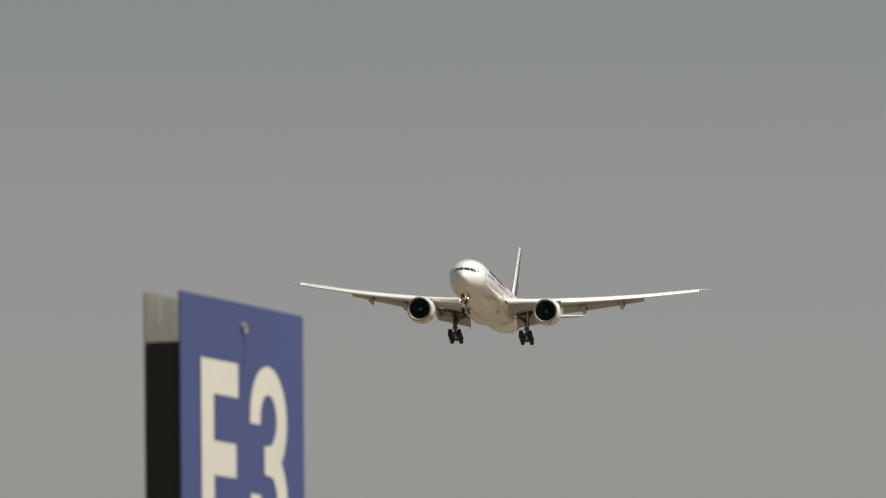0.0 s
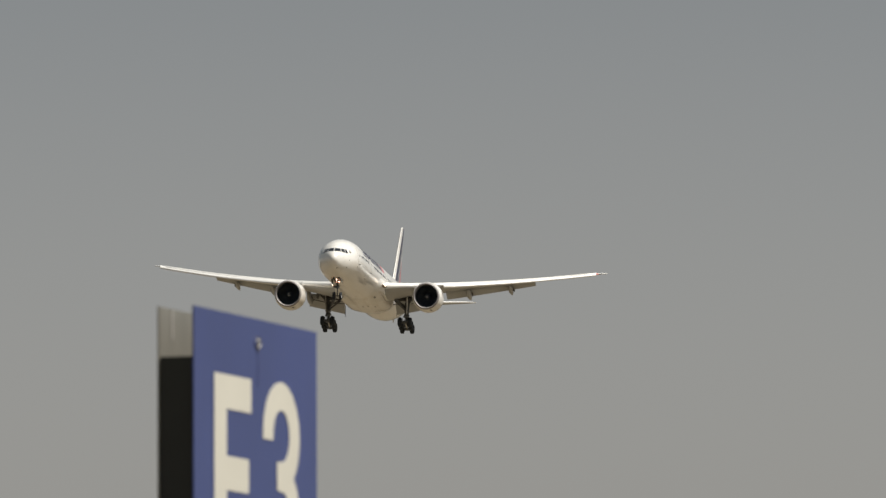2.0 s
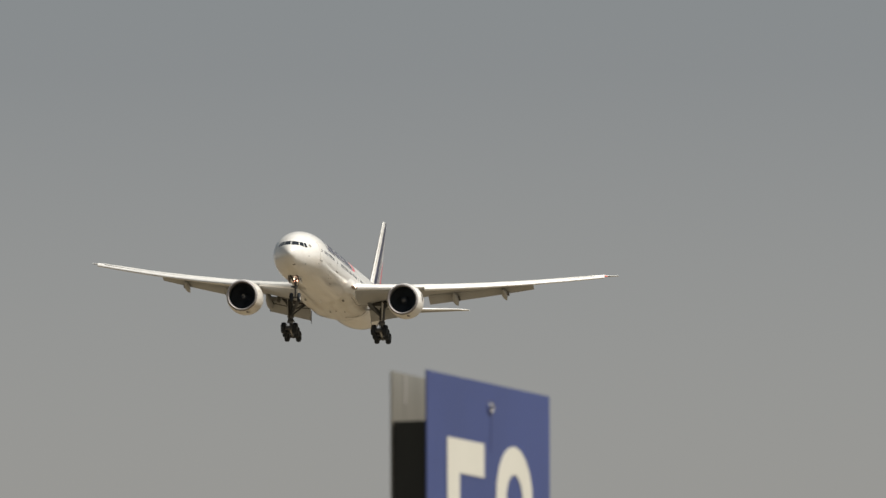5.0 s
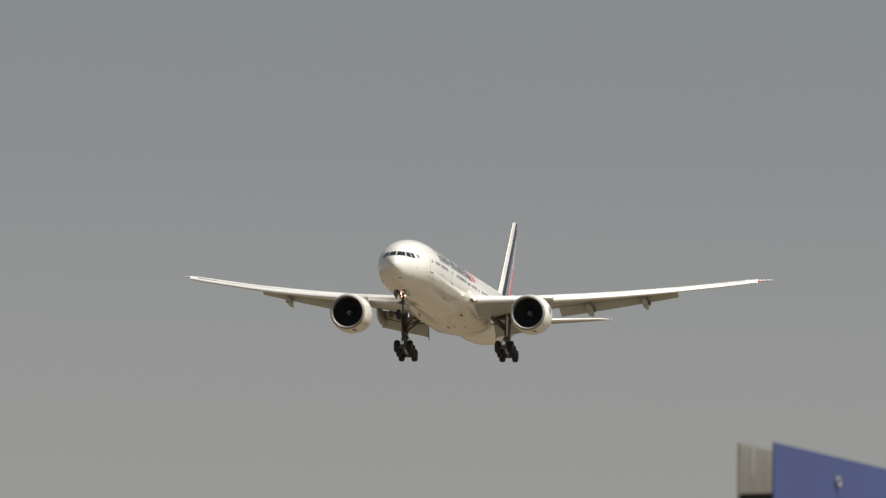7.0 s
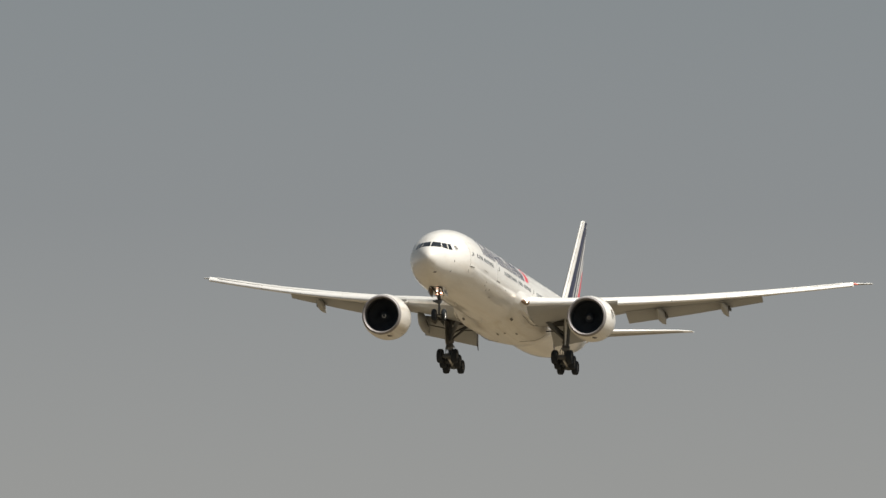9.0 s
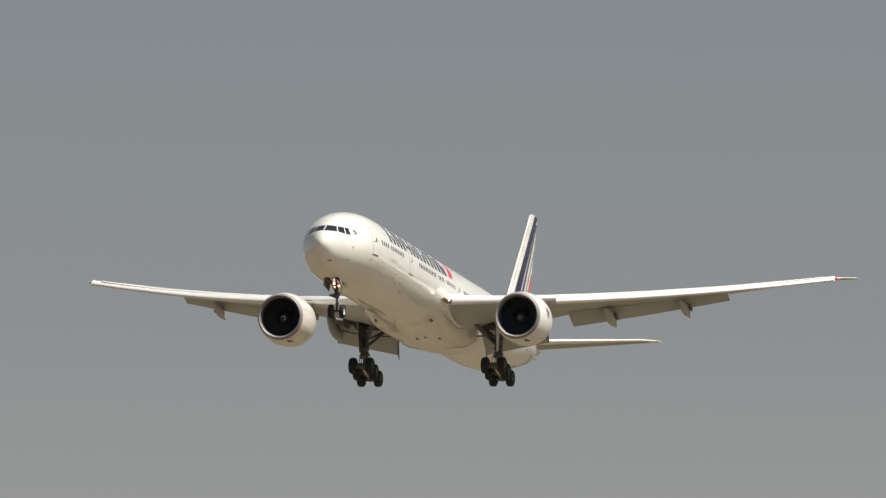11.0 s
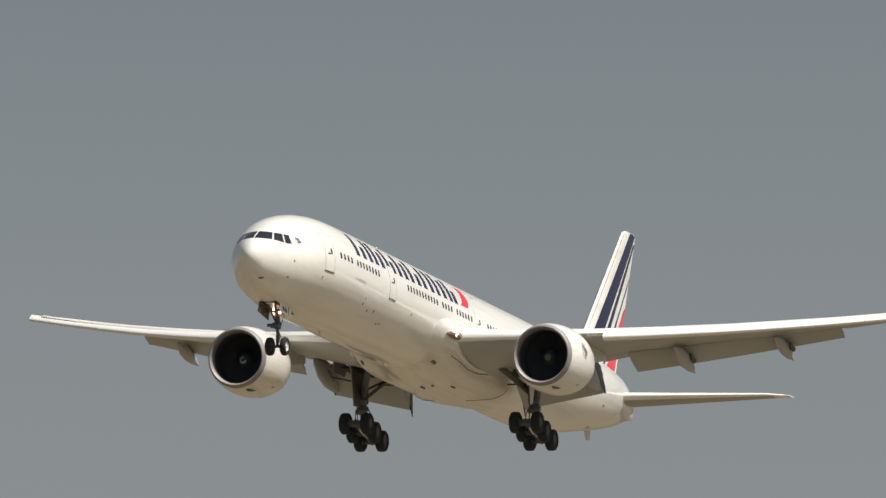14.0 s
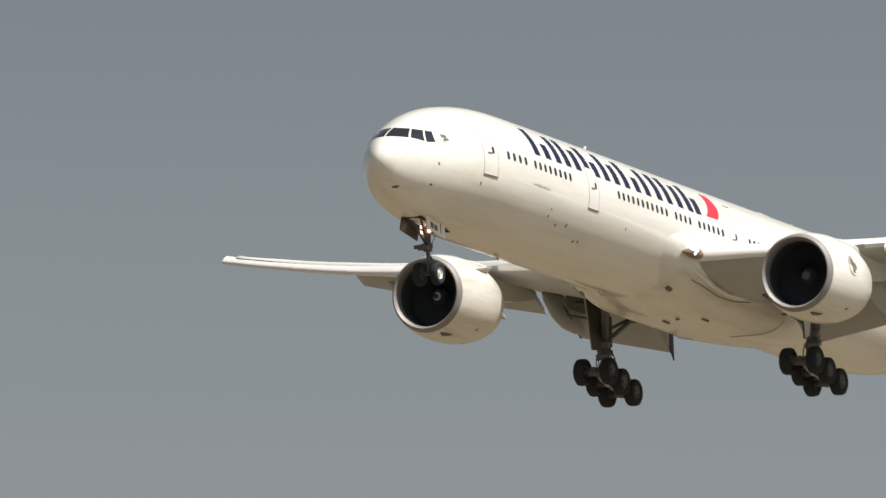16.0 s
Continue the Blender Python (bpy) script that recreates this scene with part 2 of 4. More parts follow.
def skin_patch(corners, side=1, out=0.012, nu=6, nv=4, point=None):
    """A plate that lies on the body: four corners (s, z), in order round it."""
    point = point or (lambda s, z, o: hull_point(s, z, side, o))
    bm = bmesh.new()
    (a, b, c, d) = [Vector((*p, 0)) for p in corners]
    grids = []
    for o in (out, -0.03):
        g = [[bm.verts.new(point(*(a.lerp(b, i / nu).lerp(d.lerp(c, i / nu), j / nv)).xy, o)) for i in range(nu + 1)] for j in range(nv + 1)]
        grids.append(g)
    for g in grids[:1]:
        for j in range(nv):
            for i in range(nu):
                bm.faces.new((g[j][i], g[j][i + 1], g[j + 1][i + 1], g[j + 1][i]))
    rim = lambda g: [g[0][i] for i in range(nu)] + [g[j][nu] for j in range(nv)] + [g[nv][i] for i in range(nu, 0, -1)] + [g[j][0] for j in range(nv, 0, -1)]
    r0, r1 = rim(grids[0]), rim(grids[1])
    for i in range(len(r0)):
        j = (i + 1) % len(r0)
        bm.faces.new((r0[i], r0[j], r1[j], r1[i]))
    for v in [v for v in bm.verts if not v.link_faces]:
        bm.verts.remove(v)
    return bm


def skin_disc(s, z, ru, rv, side=1, out=0.012, seg=12, power=2.6):
    bm = bmesh.new()
    ring = []
    for k in range(seg):
        c, q = math.cos(k * math.tau / seg), math.sin(k * math.tau / seg)
        ring.append((s + ru * math.copysign(abs(c) ** (2 / power), c), z + rv * math.copysign(abs(q) ** (2 / power), q)))
    top = [bm.verts.new(hull_point(a, b, side, out)) for a, b in ring]
    low = [bm.verts.new(hull_point(a, b, side, -0.02)) for a, b in ring]
    bm.faces.new(top)
    for i in range(seg):
        bm.faces.new((top[i], top[(i + 1) % seg], low[(i + 1) % seg], low[i]))
    return bm


# body shell
bm = bmesh.new()
stations = [0.002, 0.01, 0.03, 0.07, 0.15, 0.25, 0.4, 0.6, 0.85, 1.15, 1.5, 1.9, 2.35, 2.85, 3.4, 4, 4.7, 5.5, 6.5, 7.7, 9, 10.5, 14, 20, 27, 34, 41, 48, 50, 52, 54, 56, 58, 60, 62, 64, 66, 68, 69.5, 71, 72, 72.9]
rings = []
for s in stations:
    top, low, wide = hull(s)
    c, h = (top + low) / 2, (top - low) / 2
    rings.append([Vector((-s, wide * math.cos(k * math.tau / 72), c + h * math.sin(k * math.tau / 72))) for k in range(72)])
loft(bm, rings)
body = part("fuselage", bm, WHITE, plane, "white glossy fuselage with a rounded nose", 50)

# belly fairing between the wings: swells smoothly out of the body
def ease(a, b, x):
    f = min(max((x - a) / (b - a), 0.0), 1.0)
    return f * f * (3 - 2 * f)


bm = bmesh.new()
rings = []
for k in range(81):
    s = 23.0 + 32.0 * k / 80
    low = ease(25.8, 30.4, s) * (1 - ease(38.8, 46, s))
    ring = []
    for i in range(128):
        a = -math.pi / 2 + i * math.tau / 128
        d = math.degrees(math.atan2(math.sin(a), abs(math.cos(a))))
        side = 1 - ease(-14, 5, d)
        bow = 0.0016 * (d + 18) ** 2
        flank = ease(24.4 + bow, 28.6 + bow, s) * (1 - ease(38, 47, s))
        lower = 1 - ease(-75, -28, d)
        corner = math.exp(-((d + 46) / 22) ** 2)
        r = 3.1 - 0.1 + side * (0.055 + lower * 0.48 * low + (1 - lower) * 0.78 * flank + 0.34 * corner * min(low, flank)) - 0.4 * ease(45.5, 52, s)
        ring.append(Vector((-s, r * math.cos(a), r * math.sin(a))))
    rings.append(ring)
loft(bm, rings)
part("belly_fairing", bm, BELLY, plane, "cream belly fairing between the wings, stains and painted reflections", 50)

# cockpit panes: two in front by (y, z), two on each flank by (s, z)
for side in (1, -1):
    front = skin_patch([(side * 0.05, 1.06), (side * 0.75, 1.03), (side * 0.92, 0.54), (side * 0.04, 0.54)], point=nose_point)
    part("cockpit_pane", front, GLASS, plane, "dark cockpit windscreen pane")
    part("cockpit_pane", skin_patch([(side * 0.81, 1.03), (side * 1.19, 1.0), (side * 1.44, 0.44), (side * 0.985, 0.55)], point=nose_point), GLASS, plane, "dark cockpit side pane")
    part("cockpit_pane", skin_patch([(side * 1.24, 1.0), (side * 1.47, 0.98), (side * 1.74, 0.46), (side * 1.51, 0.41)], point=nose_point), GLASS, plane, "dark cockpit side pane")


# cabin windows
def cabin_windows(first, count, pitch=0.537, z=0.58):
    for k in range(count):
        part("cabin_window", skin_disc(first + k * pitch, z, 0.125, 0.2), CABIN, plane)


for first, count, pitch in ((7.72, 4, 0.58), (10.48, 8, 0.54), (19.64, 11, 0.538), (26.11, 4, 0.537), (28.8, 6, 0.544), (34.7, 12, 0.537), (52.2, 14, 0.537)):
    cabin_windows(first, count, pitch, 0.6)


# cabin doors: a dark seam, the leaf a little proud of it, a handle and a sill
def cabin_door(s0, s1, z0, z1):
    seam = part("door_seam", skin_patch([(s0, z1), (s1, z1), (s1, z0), (s0, z0)], 1, 0.008, 6, 10), PALESEAM, plane)
    leaf = part("door", skin_patch([(s0 + 0.03, z1 - 0.03), (s1 - 0.06, z1 - 0.03), (s1 - 0.06, z0 + 0.03), (s0 + 0.03, z0 + 0.03)], 1, 0.014, 6, 10), WHITE, plane, "white cabin door with a dark sill")
    part("sill", skin_patch([(s0, z0 + 0.03), (s1, z0 + 0.03), (s1, z0 - 0.04), (s0, z0 - 0.04)], 1, 0.03, 4, 1), SEAM, leaf)
    mid = (s0 + s1) / 2
    part("door_window", skin_disc(mid + 0.2, 0.62, 0.09, 0.17, 1, 0.03), CABIN, leaf)
    part("handle", skin_patch([(mid - 0.28, 0.48), (mid + 0.1, 0.5), (mid + 0.1, 0.42), (mid - 0.28, 0.4)], 1, 0.03, 2, 1), SEAM, leaf)


cabin_door(5.5, 6.72, -0.6, 1.6)
cabin_door(16.25, 17.4, -0.55, 1.45)
cabin_door(32.35, 33.35, -0.45, 1.4)

# the title: plain navy bars in place of its letters, and the red swash behind it
CELLS = ((2.2, 0.55), (0.9, 0), (2.1, 0.75), (1.9, 0.55), (2.1, 0.75), (2.2, 0.55), (2.3, 1.0), (2.2, 0.85), (1.9, 0.6))
at = 10.75
for wide, share in CELLS:
    part("title_bar", skin_patch([(at, 2.44), (at + 0.58, 2.44), (at + 0.58, 1.14), (at, 1.14)], 1, 0.012, 2, 8), NAVY, plane)
    if share:
        far = at + wide - 1.0
        part("title_bar", skin_patch([(far, 1.14 + 1.3 * share), (far + 0.6, 1.14 + 1.3 * share), (far + 0.6, 1.14), (far, 1.14)], 1, 0.012, 2, 8), NAVY, plane)
    at += wide + 0.15
SWASH_Z, SWASH_FRONT, SWASH_BACK = (1.2, 1.6, 2.0, 2.4, 2.8), (29.95, 30.5, 30.85, 31.0, 30.85), (31.28, 31.78, 31.98, 31.85, 31.2)


def swash_point(u, z, out):
    return hull_point(np.interp(z, SWASH_Z, SWASH_FRONT) * (1 - u) + np.interp(z, SWASH_Z, SWASH_BACK) * u, z, 1, out)


part("red_swash", skin_patch([(0, 2.48), (1, 2.48), (1, 1.22), (0, 1.2)], 1, 0.012, 4, 12, swash_point), RED, plane, "curved red swash behind the navy title")


# ---- wings ----
def wing_at(y):
    """Front edge s, height, chord and thickness of the wing y metres out."""
    le = 27.3 + 0.655 * (y - 3.1) if y < 30.2 else 45.05 + (y - 30.2) * 1.6
    te = np.interp(y, [2, 3.1, 10.3, 29.5, 32.45], [40.5, 40.6, 40.9, 47.0, 49.8])
    z = -1.05 + 0.09 * (y - 3.1) + 0.00255 * (y - 3.1) ** 2 - 0.007 * max(y - 26.0, 0)
    return le, z, te - le, np.interp(y, [2, 3.6, 6, 10, 20, 32.4], [0.155, 0.15, 0.125, 0.11, 0.1, 0.085])


def twist(y):
    """Nose-up set of the wing, washed out towards the tip."""
    return float(np.interp(y, [3, 10, 20, 32], [1.5, -0.5, -2.5, -4.0]))


def wing_parts(side):
    w = lambda pts: [Vector((p.x, p.y * side, p.z)) for p in pts]

    def section(y, cut):
        le, z, c, th = wing_at(y)
        return w(airfoil((-le, y, z), c, th, twist(y), cut, camber=float(np.interp(y, [3, 8, 12], [-0.022, 0.0, 0.015]))))

    bm = bmesh.new()
    rows = [(2.0, 0.78), (3.1, 0.78), (6, 0.78), (10.3, 0.78), (10.75, 0.78), (10.8, 0.85), (14, 0.85), (18.0, 0.85), (22.85, 0.85), (22.9, 1.0), (25, 1.0), (29.5, 1.0), (30.2, 1.0), (31.0, 1.0), (31.8, 1.0), (32.2, 1.0), (32.45, 1.0)]
    loft(bm, [section(y, c) for y, c in rows])
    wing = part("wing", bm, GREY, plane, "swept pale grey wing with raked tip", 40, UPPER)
    # slats: drooped shells ahead of the front edge
    for y0, y1 in ((3.5, 8.6), (11.3, 15.83), (15.86, 20.43), (20.46, 25.03), (25.06, 31.2)):
        bm = bmesh.new()
        rings = []
        for k in range(5):
            y = y0 + (y1 - y0) * k / 4
            le, z, c, th = wing_at(y)
            if y1 < 9:
                rings.append(w(airfoil((-(le - 0.1), y, z - 0.02), c, th * 1.02, twist(y), 0.016, n=8, camber=0.0)))
                continue
            d = 0.22 + 0.04 * c
            own = max(c, 5.4)
            le = 27.3 + 0.655 * (y - 3.1)
            rings.append(w(airfoil((-(le - d), y, z - 0.36), own, th, -15.0 + twist(y), 0.115 if own > c else 0.1, n=8)))
        loft(bm, rings)
        part("slat", bm, SLAT, wing, "extended pale leading-edge slat", 40)
    # flaps: drooped behind the rear edge
    for name, y0, y1, share, angle, drop in (("flap", 3.72, 8.75, 0.28, 36, (0.12, 0.42)), ("flaperon", 8.85, 10.65, 0.2, 4, (0.02, -0.06)), ("flap", 10.75, 22.8, 0.25, 25, (0.12, -0.02))):
        bm = bmesh.new()
        rings = []
        for k in range(5):
            y = y0 + (y1 - y0) * k / 4
            le, z, c, th = wing_at(y)
            a = radians(twist(y))
            s, h = le + c * 0.765, z - math.sin(a) * c * 0.79 - (drop[0] + (drop[1] - drop[0]) * k / 4) - 0.01 * c
            rings.append(w(airfoil((-s, y, h), c * share, 0.13, angle, n=8)))
        loft(bm, rings)
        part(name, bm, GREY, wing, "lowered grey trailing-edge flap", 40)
    # end plates of the inner flap: navy paints the shade on its ends
    bm = bmesh.new()
    slab(bm, [(-37.8, 3.71 * side, -1.7), (-40.15, 3.71 * side, -2.45), (-40.2, 3.71 * side, -3.42)], 0.04)
    part("flap_end_fairing", bm, GREY, wing)
    bm = bmesh.new()
    slab(bm, [(-40.1, 3.7 * side, -2.45), (-40.55, 3.7 * side, -2.45), (-40.68, 3.66 * side, -3.98), (-40.16, 3.7 * side, -3.4)], 0.05)
    part("flap_end_shade", bm, NAVY, wing, "flap end, its shaded face painted navy")
    bm = bmesh.new()
    slab(bm, [(-38.3, 8.78 * side, -0.75), (-39.6, 8.78 * side, -1.1), (-40.85, 8.78 * side, -2.5), (-40.75, 8.78 * side, -2.62), (-39.2, 8.78 * side, -1.72), (-38.4, 8.78 * side, -1.2)], 0.05)
    part("flap_end_shade", bm, NAVY, wing, "flap end, its shaded face painted navy")
    # flap track fairings: drooping canoes
    for y, length, r, ahead, under, pitch, flat, mat in ((8.5, 5.7, 0.62, 4.75, 0.62, -13, 0.6, GREY), (13.9, 4.7, 0.4, None, 0, -11, 0.95, GREY), (19.5, 4.2, 0.34, None, 0, -11, 0.95, GREY)):
        le, z, c, th = wing_at(y)
        bm = bmesh.new()
        lathe(bm, [(0, 0.02), (0.08 * length, 0.4 * r), (0.3 * length, 0.9 * r), (0.5 * length, r), (0.72 * length, 0.74 * r), (0.9 * length, 0.32 * r), (length, 0.03)],
              pose(-(le + (ahead or c * 0.5)), y * side, z - (under or 0.05 * c), 0, 0, 0) @ pose(0, 0, 0, 0, pitch, 0) @ Matrix.Diagonal((1, flat, 1.25, 1)), 20)
        part("flap_track_fairing", bm, mat, wing, "drooping flap track fairing", 40)
        if mat is GREY and y > 10:
            # the dark slot in the flap beside it
            place = pose(-(le + c * 0.5), (y + 0.34 + 0.2 * r) * side, z - 0.05 * c) @ pose(0, 0, 0, 0, pitch, 0)
            bm = bmesh.new()
            slab(bm, [place @ Vector((-length * u, 0, h)) for u, h in ((0.42, 0.3), (0.68, 0.3), (0.64, 0.02), (0.48, -0.06))], 0.14)
            part("flap_slot", bm, INNER, wing)
    # wing tip lamp
    le, z, c, th = wing_at(31.0)
    bm = bmesh.new()
    lathe(bm, [(0, 0.01), (0.1, 0.06), (0.3, 0.09), (0.6, 0.06), (0.75, 0.01)], pose(-(le - 0.1), 31.0 * side, z, 0, 0, -40 * side), 12)
    part("tip_lamp", bm, NAVRED if side > 0 else METAL, wing, "red navigation lamp at the wing tip" if side > 0 else "")
    # landing lamps under an amber cover in the wing root, and the root's lower fillet
    bm = bmesh.new()
    lathe(bm, [(0, 0.01), (0.12, 0.07), (0.3, 0.13), (0.6, 0.22), (0.95, 0.28), (1.3, 0.27), (1.55, 0.12)], pose(-26.3, 3.3 * side, -1.07, 0, 0, -14 * side), 24)
    part("lamp_cover", bm, COVER, wing, "brown shaded lamp cover in the wing root", 60)
    for x, y, z, size in ((-26.8, 3.6, -0.95, 1.2), (-26.98, 3.74, -0.96, 1.3), (-26.92, 3.73, -1.14, 0.6)):
        bm = bmesh.new()
        lathe(bm, [(0, 0.01), (0.01, 0.08 * size), (0.06, 0.1 * size), (0.2, 0.09 * size)], pose(x, y * side, z, 0, 0, 30 * side), 14)
        part("root_lamp", bm, ROOTLAMP, wing, "lit landing lamp")
    upper = [(-26.75, 3.05, -1.4), (-27.4, 3.24, -1.68), (-28.35, 3.42, -2.02), (-29.8, 3.41, -2.3), (-31.6, 3.36, -2.42), (-33.7, 3.4, -2.34)]
    bm = bmesh.new()
    thick = (0.01, 0.06, 0.1, 0.11, 0.09, 0.02)
    for k, (p, q) in enumerate(zip(upper, upper[1:])):
        rod(bm, (p[0], p[1] * side, p[2]), (q[0], q[1] * side, q[2]), thick[k], thick[k + 1], 12)
    part("root_fillet", bm, WHITE, wing, "pale fillet under the wing root", 60)
    line = [(-27.82, 3.13, -2.24), (-28.95, 3.28, -2.42), (-30.76, 3.21, -2.63), (-32.7, 3.22, -2.6), (-34.2, 3.34, -2.42)]
    bm = bmesh.new()
    for p, q in zip(line, line[1:]):
        rod(bm, (p[0], p[1] * side, p[2]), (q[0], q[1] * side, q[2]), 0.022, 0.022, 8)
    part("root_seam", bm, SEAM, wing)
    line = [(-37.1, 1.0, -3.56), (-37.61, 1.62, -3.455), (-38.2, 2.1, -3.33), (-38.45, 2.4, -3.22), (-38.6, 2.7, -3.07), (-38.65, 2.95, -2.88), (-38.63, 3.2, -2.61)]
    bm = bmesh.new()
    for p, q in zip(line, line[1:]):
        rod(bm, (p[0], p[1] * side, p[2]), (q[0], q[1] * side, q[2]), 0.018, 0.018, 8)
    part("bay_seam", bm, SEAM, wing)
    return wing


for side in (1, -1):
    wing_parts(side)


# ---- engines ----
FANS = []


def engine(side):
    base = pose(-25.15, 9.75 * side, -2.62, 0, 1.5, 0)
    bm = bmesh.new()
    lathe(bm, [(0.3, 1.87), (0.7, 1.97), (1.3, 2.06), (2.2, 2.12), (3.2, 2.1), (4.1, 1.99), (4.9, 1.8), (5.35, 1.66), (5.36, 1.58), (4.6, 1.56)], base, 64)
    cowl = part("cowling", bm, BELLY, plane, "white engine cowling with faint stains", 50)
    bm = bmesh.new()
    lathe(bm, [(0.55, 1.555), (0.25, 1.57), (0.08, 1.62), (0.0, 1.7), (0.03, 1.77), (0.13, 1.82), (0.3, 1.865), (0.42, 1.885)], base, 64)
    part("inlet_lip", bm, METAL, cowl, "dull metal inlet lip", 60)
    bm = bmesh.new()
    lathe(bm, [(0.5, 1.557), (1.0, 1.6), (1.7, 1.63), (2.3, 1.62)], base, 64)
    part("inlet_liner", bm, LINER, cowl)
    # fan: spinner, blades and swirl turn together about the engine's axis
    bm = bmesh.new()
    lathe(bm, [(1.2, 0.01), (1.22, 0.08), (1.35, 0.22), (1.6, 0.4), (1.9, 0.5), (2.1, 0.5)], None, 32)
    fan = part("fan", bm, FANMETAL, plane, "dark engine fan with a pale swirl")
    fan.matrix_basis = base
    FANS.append((fan, base))
    for k in range(22):
        bm = bmesh.new()
        turn = pose(-1.75, 0, 0) @ Matrix.Rotation(k * math.tau / 22, 4, "X")
        rings = []
        for r, tw, ch in ((0.4, 20, 0.4), (0.8, 38, 0.5), (1.2, 52, 0.6), (1.58, 62, 0.62)):
            a = radians(tw)
            d = Vector((math.cos(a), math.sin(a), 0)) * ch / 2
            n = Vector((-math.sin(a), math.cos(a), 0)) * 0.018
            sw = Vector((-0.12 * (r - 0.45), 0, r))
            rings.append([turn @ (sw + d), turn @ (sw + n), turn @ (sw - d), turn @ (sw - n)])
        loft(bm, rings)
        part("fan_blade", bm, FANMETAL, fan)
    bm = bmesh.new()
    ins, outs = [], []
    for k in range(15 if side < 0 else 19):
        a = radians(-50 + k * 20)
        for r, keep in ((0.12 + 0.002 * k, ins), (0.17 + 0.004 * k, outs)) if side < 0 else ((0.03, ins), (0.21, outs)):
            keep.append(Vector((-(1.2 + 0.62 * (r - 0.02)) + 0.02, r * math.cos(a), r * math.sin(a))))
    for k in range(len(ins) - 1):
        bm.faces.new([bm.verts.new(p) for p in (ins[k], ins[k + 1], outs[k + 1], outs[k])])
    bmesh.ops.remove_doubles(bm, verts=bm.verts[:], dist=0.0005)
    part("swirl", bm, SIGNCREAM if side < 0 else SEAM, fan, "pale swirl on the spinner")
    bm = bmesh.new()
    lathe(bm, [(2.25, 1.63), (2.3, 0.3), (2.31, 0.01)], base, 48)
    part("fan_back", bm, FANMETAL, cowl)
    # core nozzle and plug
    bm = bmesh.new()
    lathe(bm, [(4.6, 1.15), (5.4, 1.1), (6.1, 0.95), (6.6, 0.8), (6.62, 0.72), (6.2, 0.7)], base, 40)
    part("core_nozzle", bm, DULL, cowl, "dull titanium core nozzle")
    bm = bmesh.new()
    lathe(bm, [(5.8, 0.6), (6.5, 0.5), (6.9, 0.3), (7.2, 0.04)], base, 32)
    part("exhaust_plug", bm, DULL, cowl)
    # pylon
    bm = bmesh.new()
    rings = []
    for s, half, low, top in ((26.9, 0.05, -0.85, -0.66), (28.3, 0.24, -0.95, -0.42), (30.3, 0.28, -1.5, -0.28), (32.5, 0.28, -1.9, -0.35), (35.0, 0.22, -1.6, -0.5), (37.5, 0.06, -1.1, -0.7)):
        rings.append([Vector((-s, 9.75 * side + a * half, z)) for a, z in ((-1, low), (-1, top - 0.12), (-0.5, top), (0.5, top), (1, top - 0.12), (1, low))])
    loft(bm, rings)
    part("pylon", bm, PALE, plane, "pale engine pylon", 40)
    # strake on the inboard flank
    a = radians(40)
    for sgn in (-1,):
        bm = bmesh.new()
        r = lambda s, d: base @ Vector((-s, sgn * side * (2.1 + d) * math.cos(a), (2.1 + d) * math.sin(a)))
        slab(bm, [r(1.9, -0.03), r(3.5, -0.05), r(3.5, 0.36), (r(3.1, 0.36))], 0.04)
        part("strake", bm, PALE, cowl)
    # emblem: a pale disc ringed in grey with dark plain blots
    for mid, rise, ru, rv, mat, d in ((2.2, 13, 0.46, 0.5, SEAM, 0.012), (2.2, 13, 0.41, 0.455, WHITE, 0.018), (2.08, 18, 0.16, 0.2, SEAM, 0.026), (2.3, 12, 0.22, 0.2, SEAM, 0.028), (2.2, 5.5, 0.14, 0.1, SEAM, 0.026)):
        bm = bmesh.new()
        pts = []
        for k in range(20):
            q = k * math.tau / 20
            s, an = mid + ru * math.cos(q), radians(rise) + rv * math.sin(q) / 2.1
            rr = np.interp(s, [1.3, 2.2, 3.2, 4.1], [2.06, 2.12, 2.1, 1.99]) + d
            pts.append(bm.verts.new(base @ Vector((-s, side * rr * math.cos(an), rr * math.sin(an)))))
        bm.faces.new(pts)
        part("emblem", bm, mat, cowl)
    # drain scoop and latch plates under the cowling
    for s, an, ls, la in ((2.6, -48, 0.18, 0.05), (3.3, -80, 0.25, 0.04)):
        bm = bmesh.new()
        g = []
        for u, v in ((0, 0), (1, 0.35), (1, 1.35), (0, 1)):
            an2 = radians(an) + la * v * 1.2
            rr = np.interp(s + u * ls, [0.7, 1.3, 2.2, 3.2, 4.1], [1.97, 2.06, 2.12, 2.1, 1.99]) + 0.015
            g.append(bm.verts.new(base @ Vector((-(s + u * ls), rr * math.cos(an2), rr * math.sin(an2)))))
        bm.faces.new(g)
        part("drain_plate", bm, SEAM, cowl)
    # open scoop behind the lip
    an = radians(-70)
    out, round_ = Vector((0, math.cos(an), math.sin(an))), Vector((0, -math.sin(an), math.cos(an)))
    bm = bmesh.new()
    loft(bm, [[base @ (Vector((-s, 0, 0)) + out * (rr + h) + round_ * (u * w + v)) for u, h in ((-1, -0.05), (-1, top), (1, top), (1, -0.05))]
              for s, rr, top, w, v in ((0.6, 1.95, 0.06, 0.04, -0.1), (0.75, 1.97, 0.12, 0.08, -0.06), (1.3, 2.05, 0.03, 0.08, 0.1))])
    part("scoop", bm, SEAM, cowl, "small dark scoop under the cowling")


for side in (1, -1):
    engine(side)


# ---- tail ----
def fin_edge(z):
    return 60.75 + 0.94 * (z - 3.0), 69.35 + 0.316 * (z - 3.0)


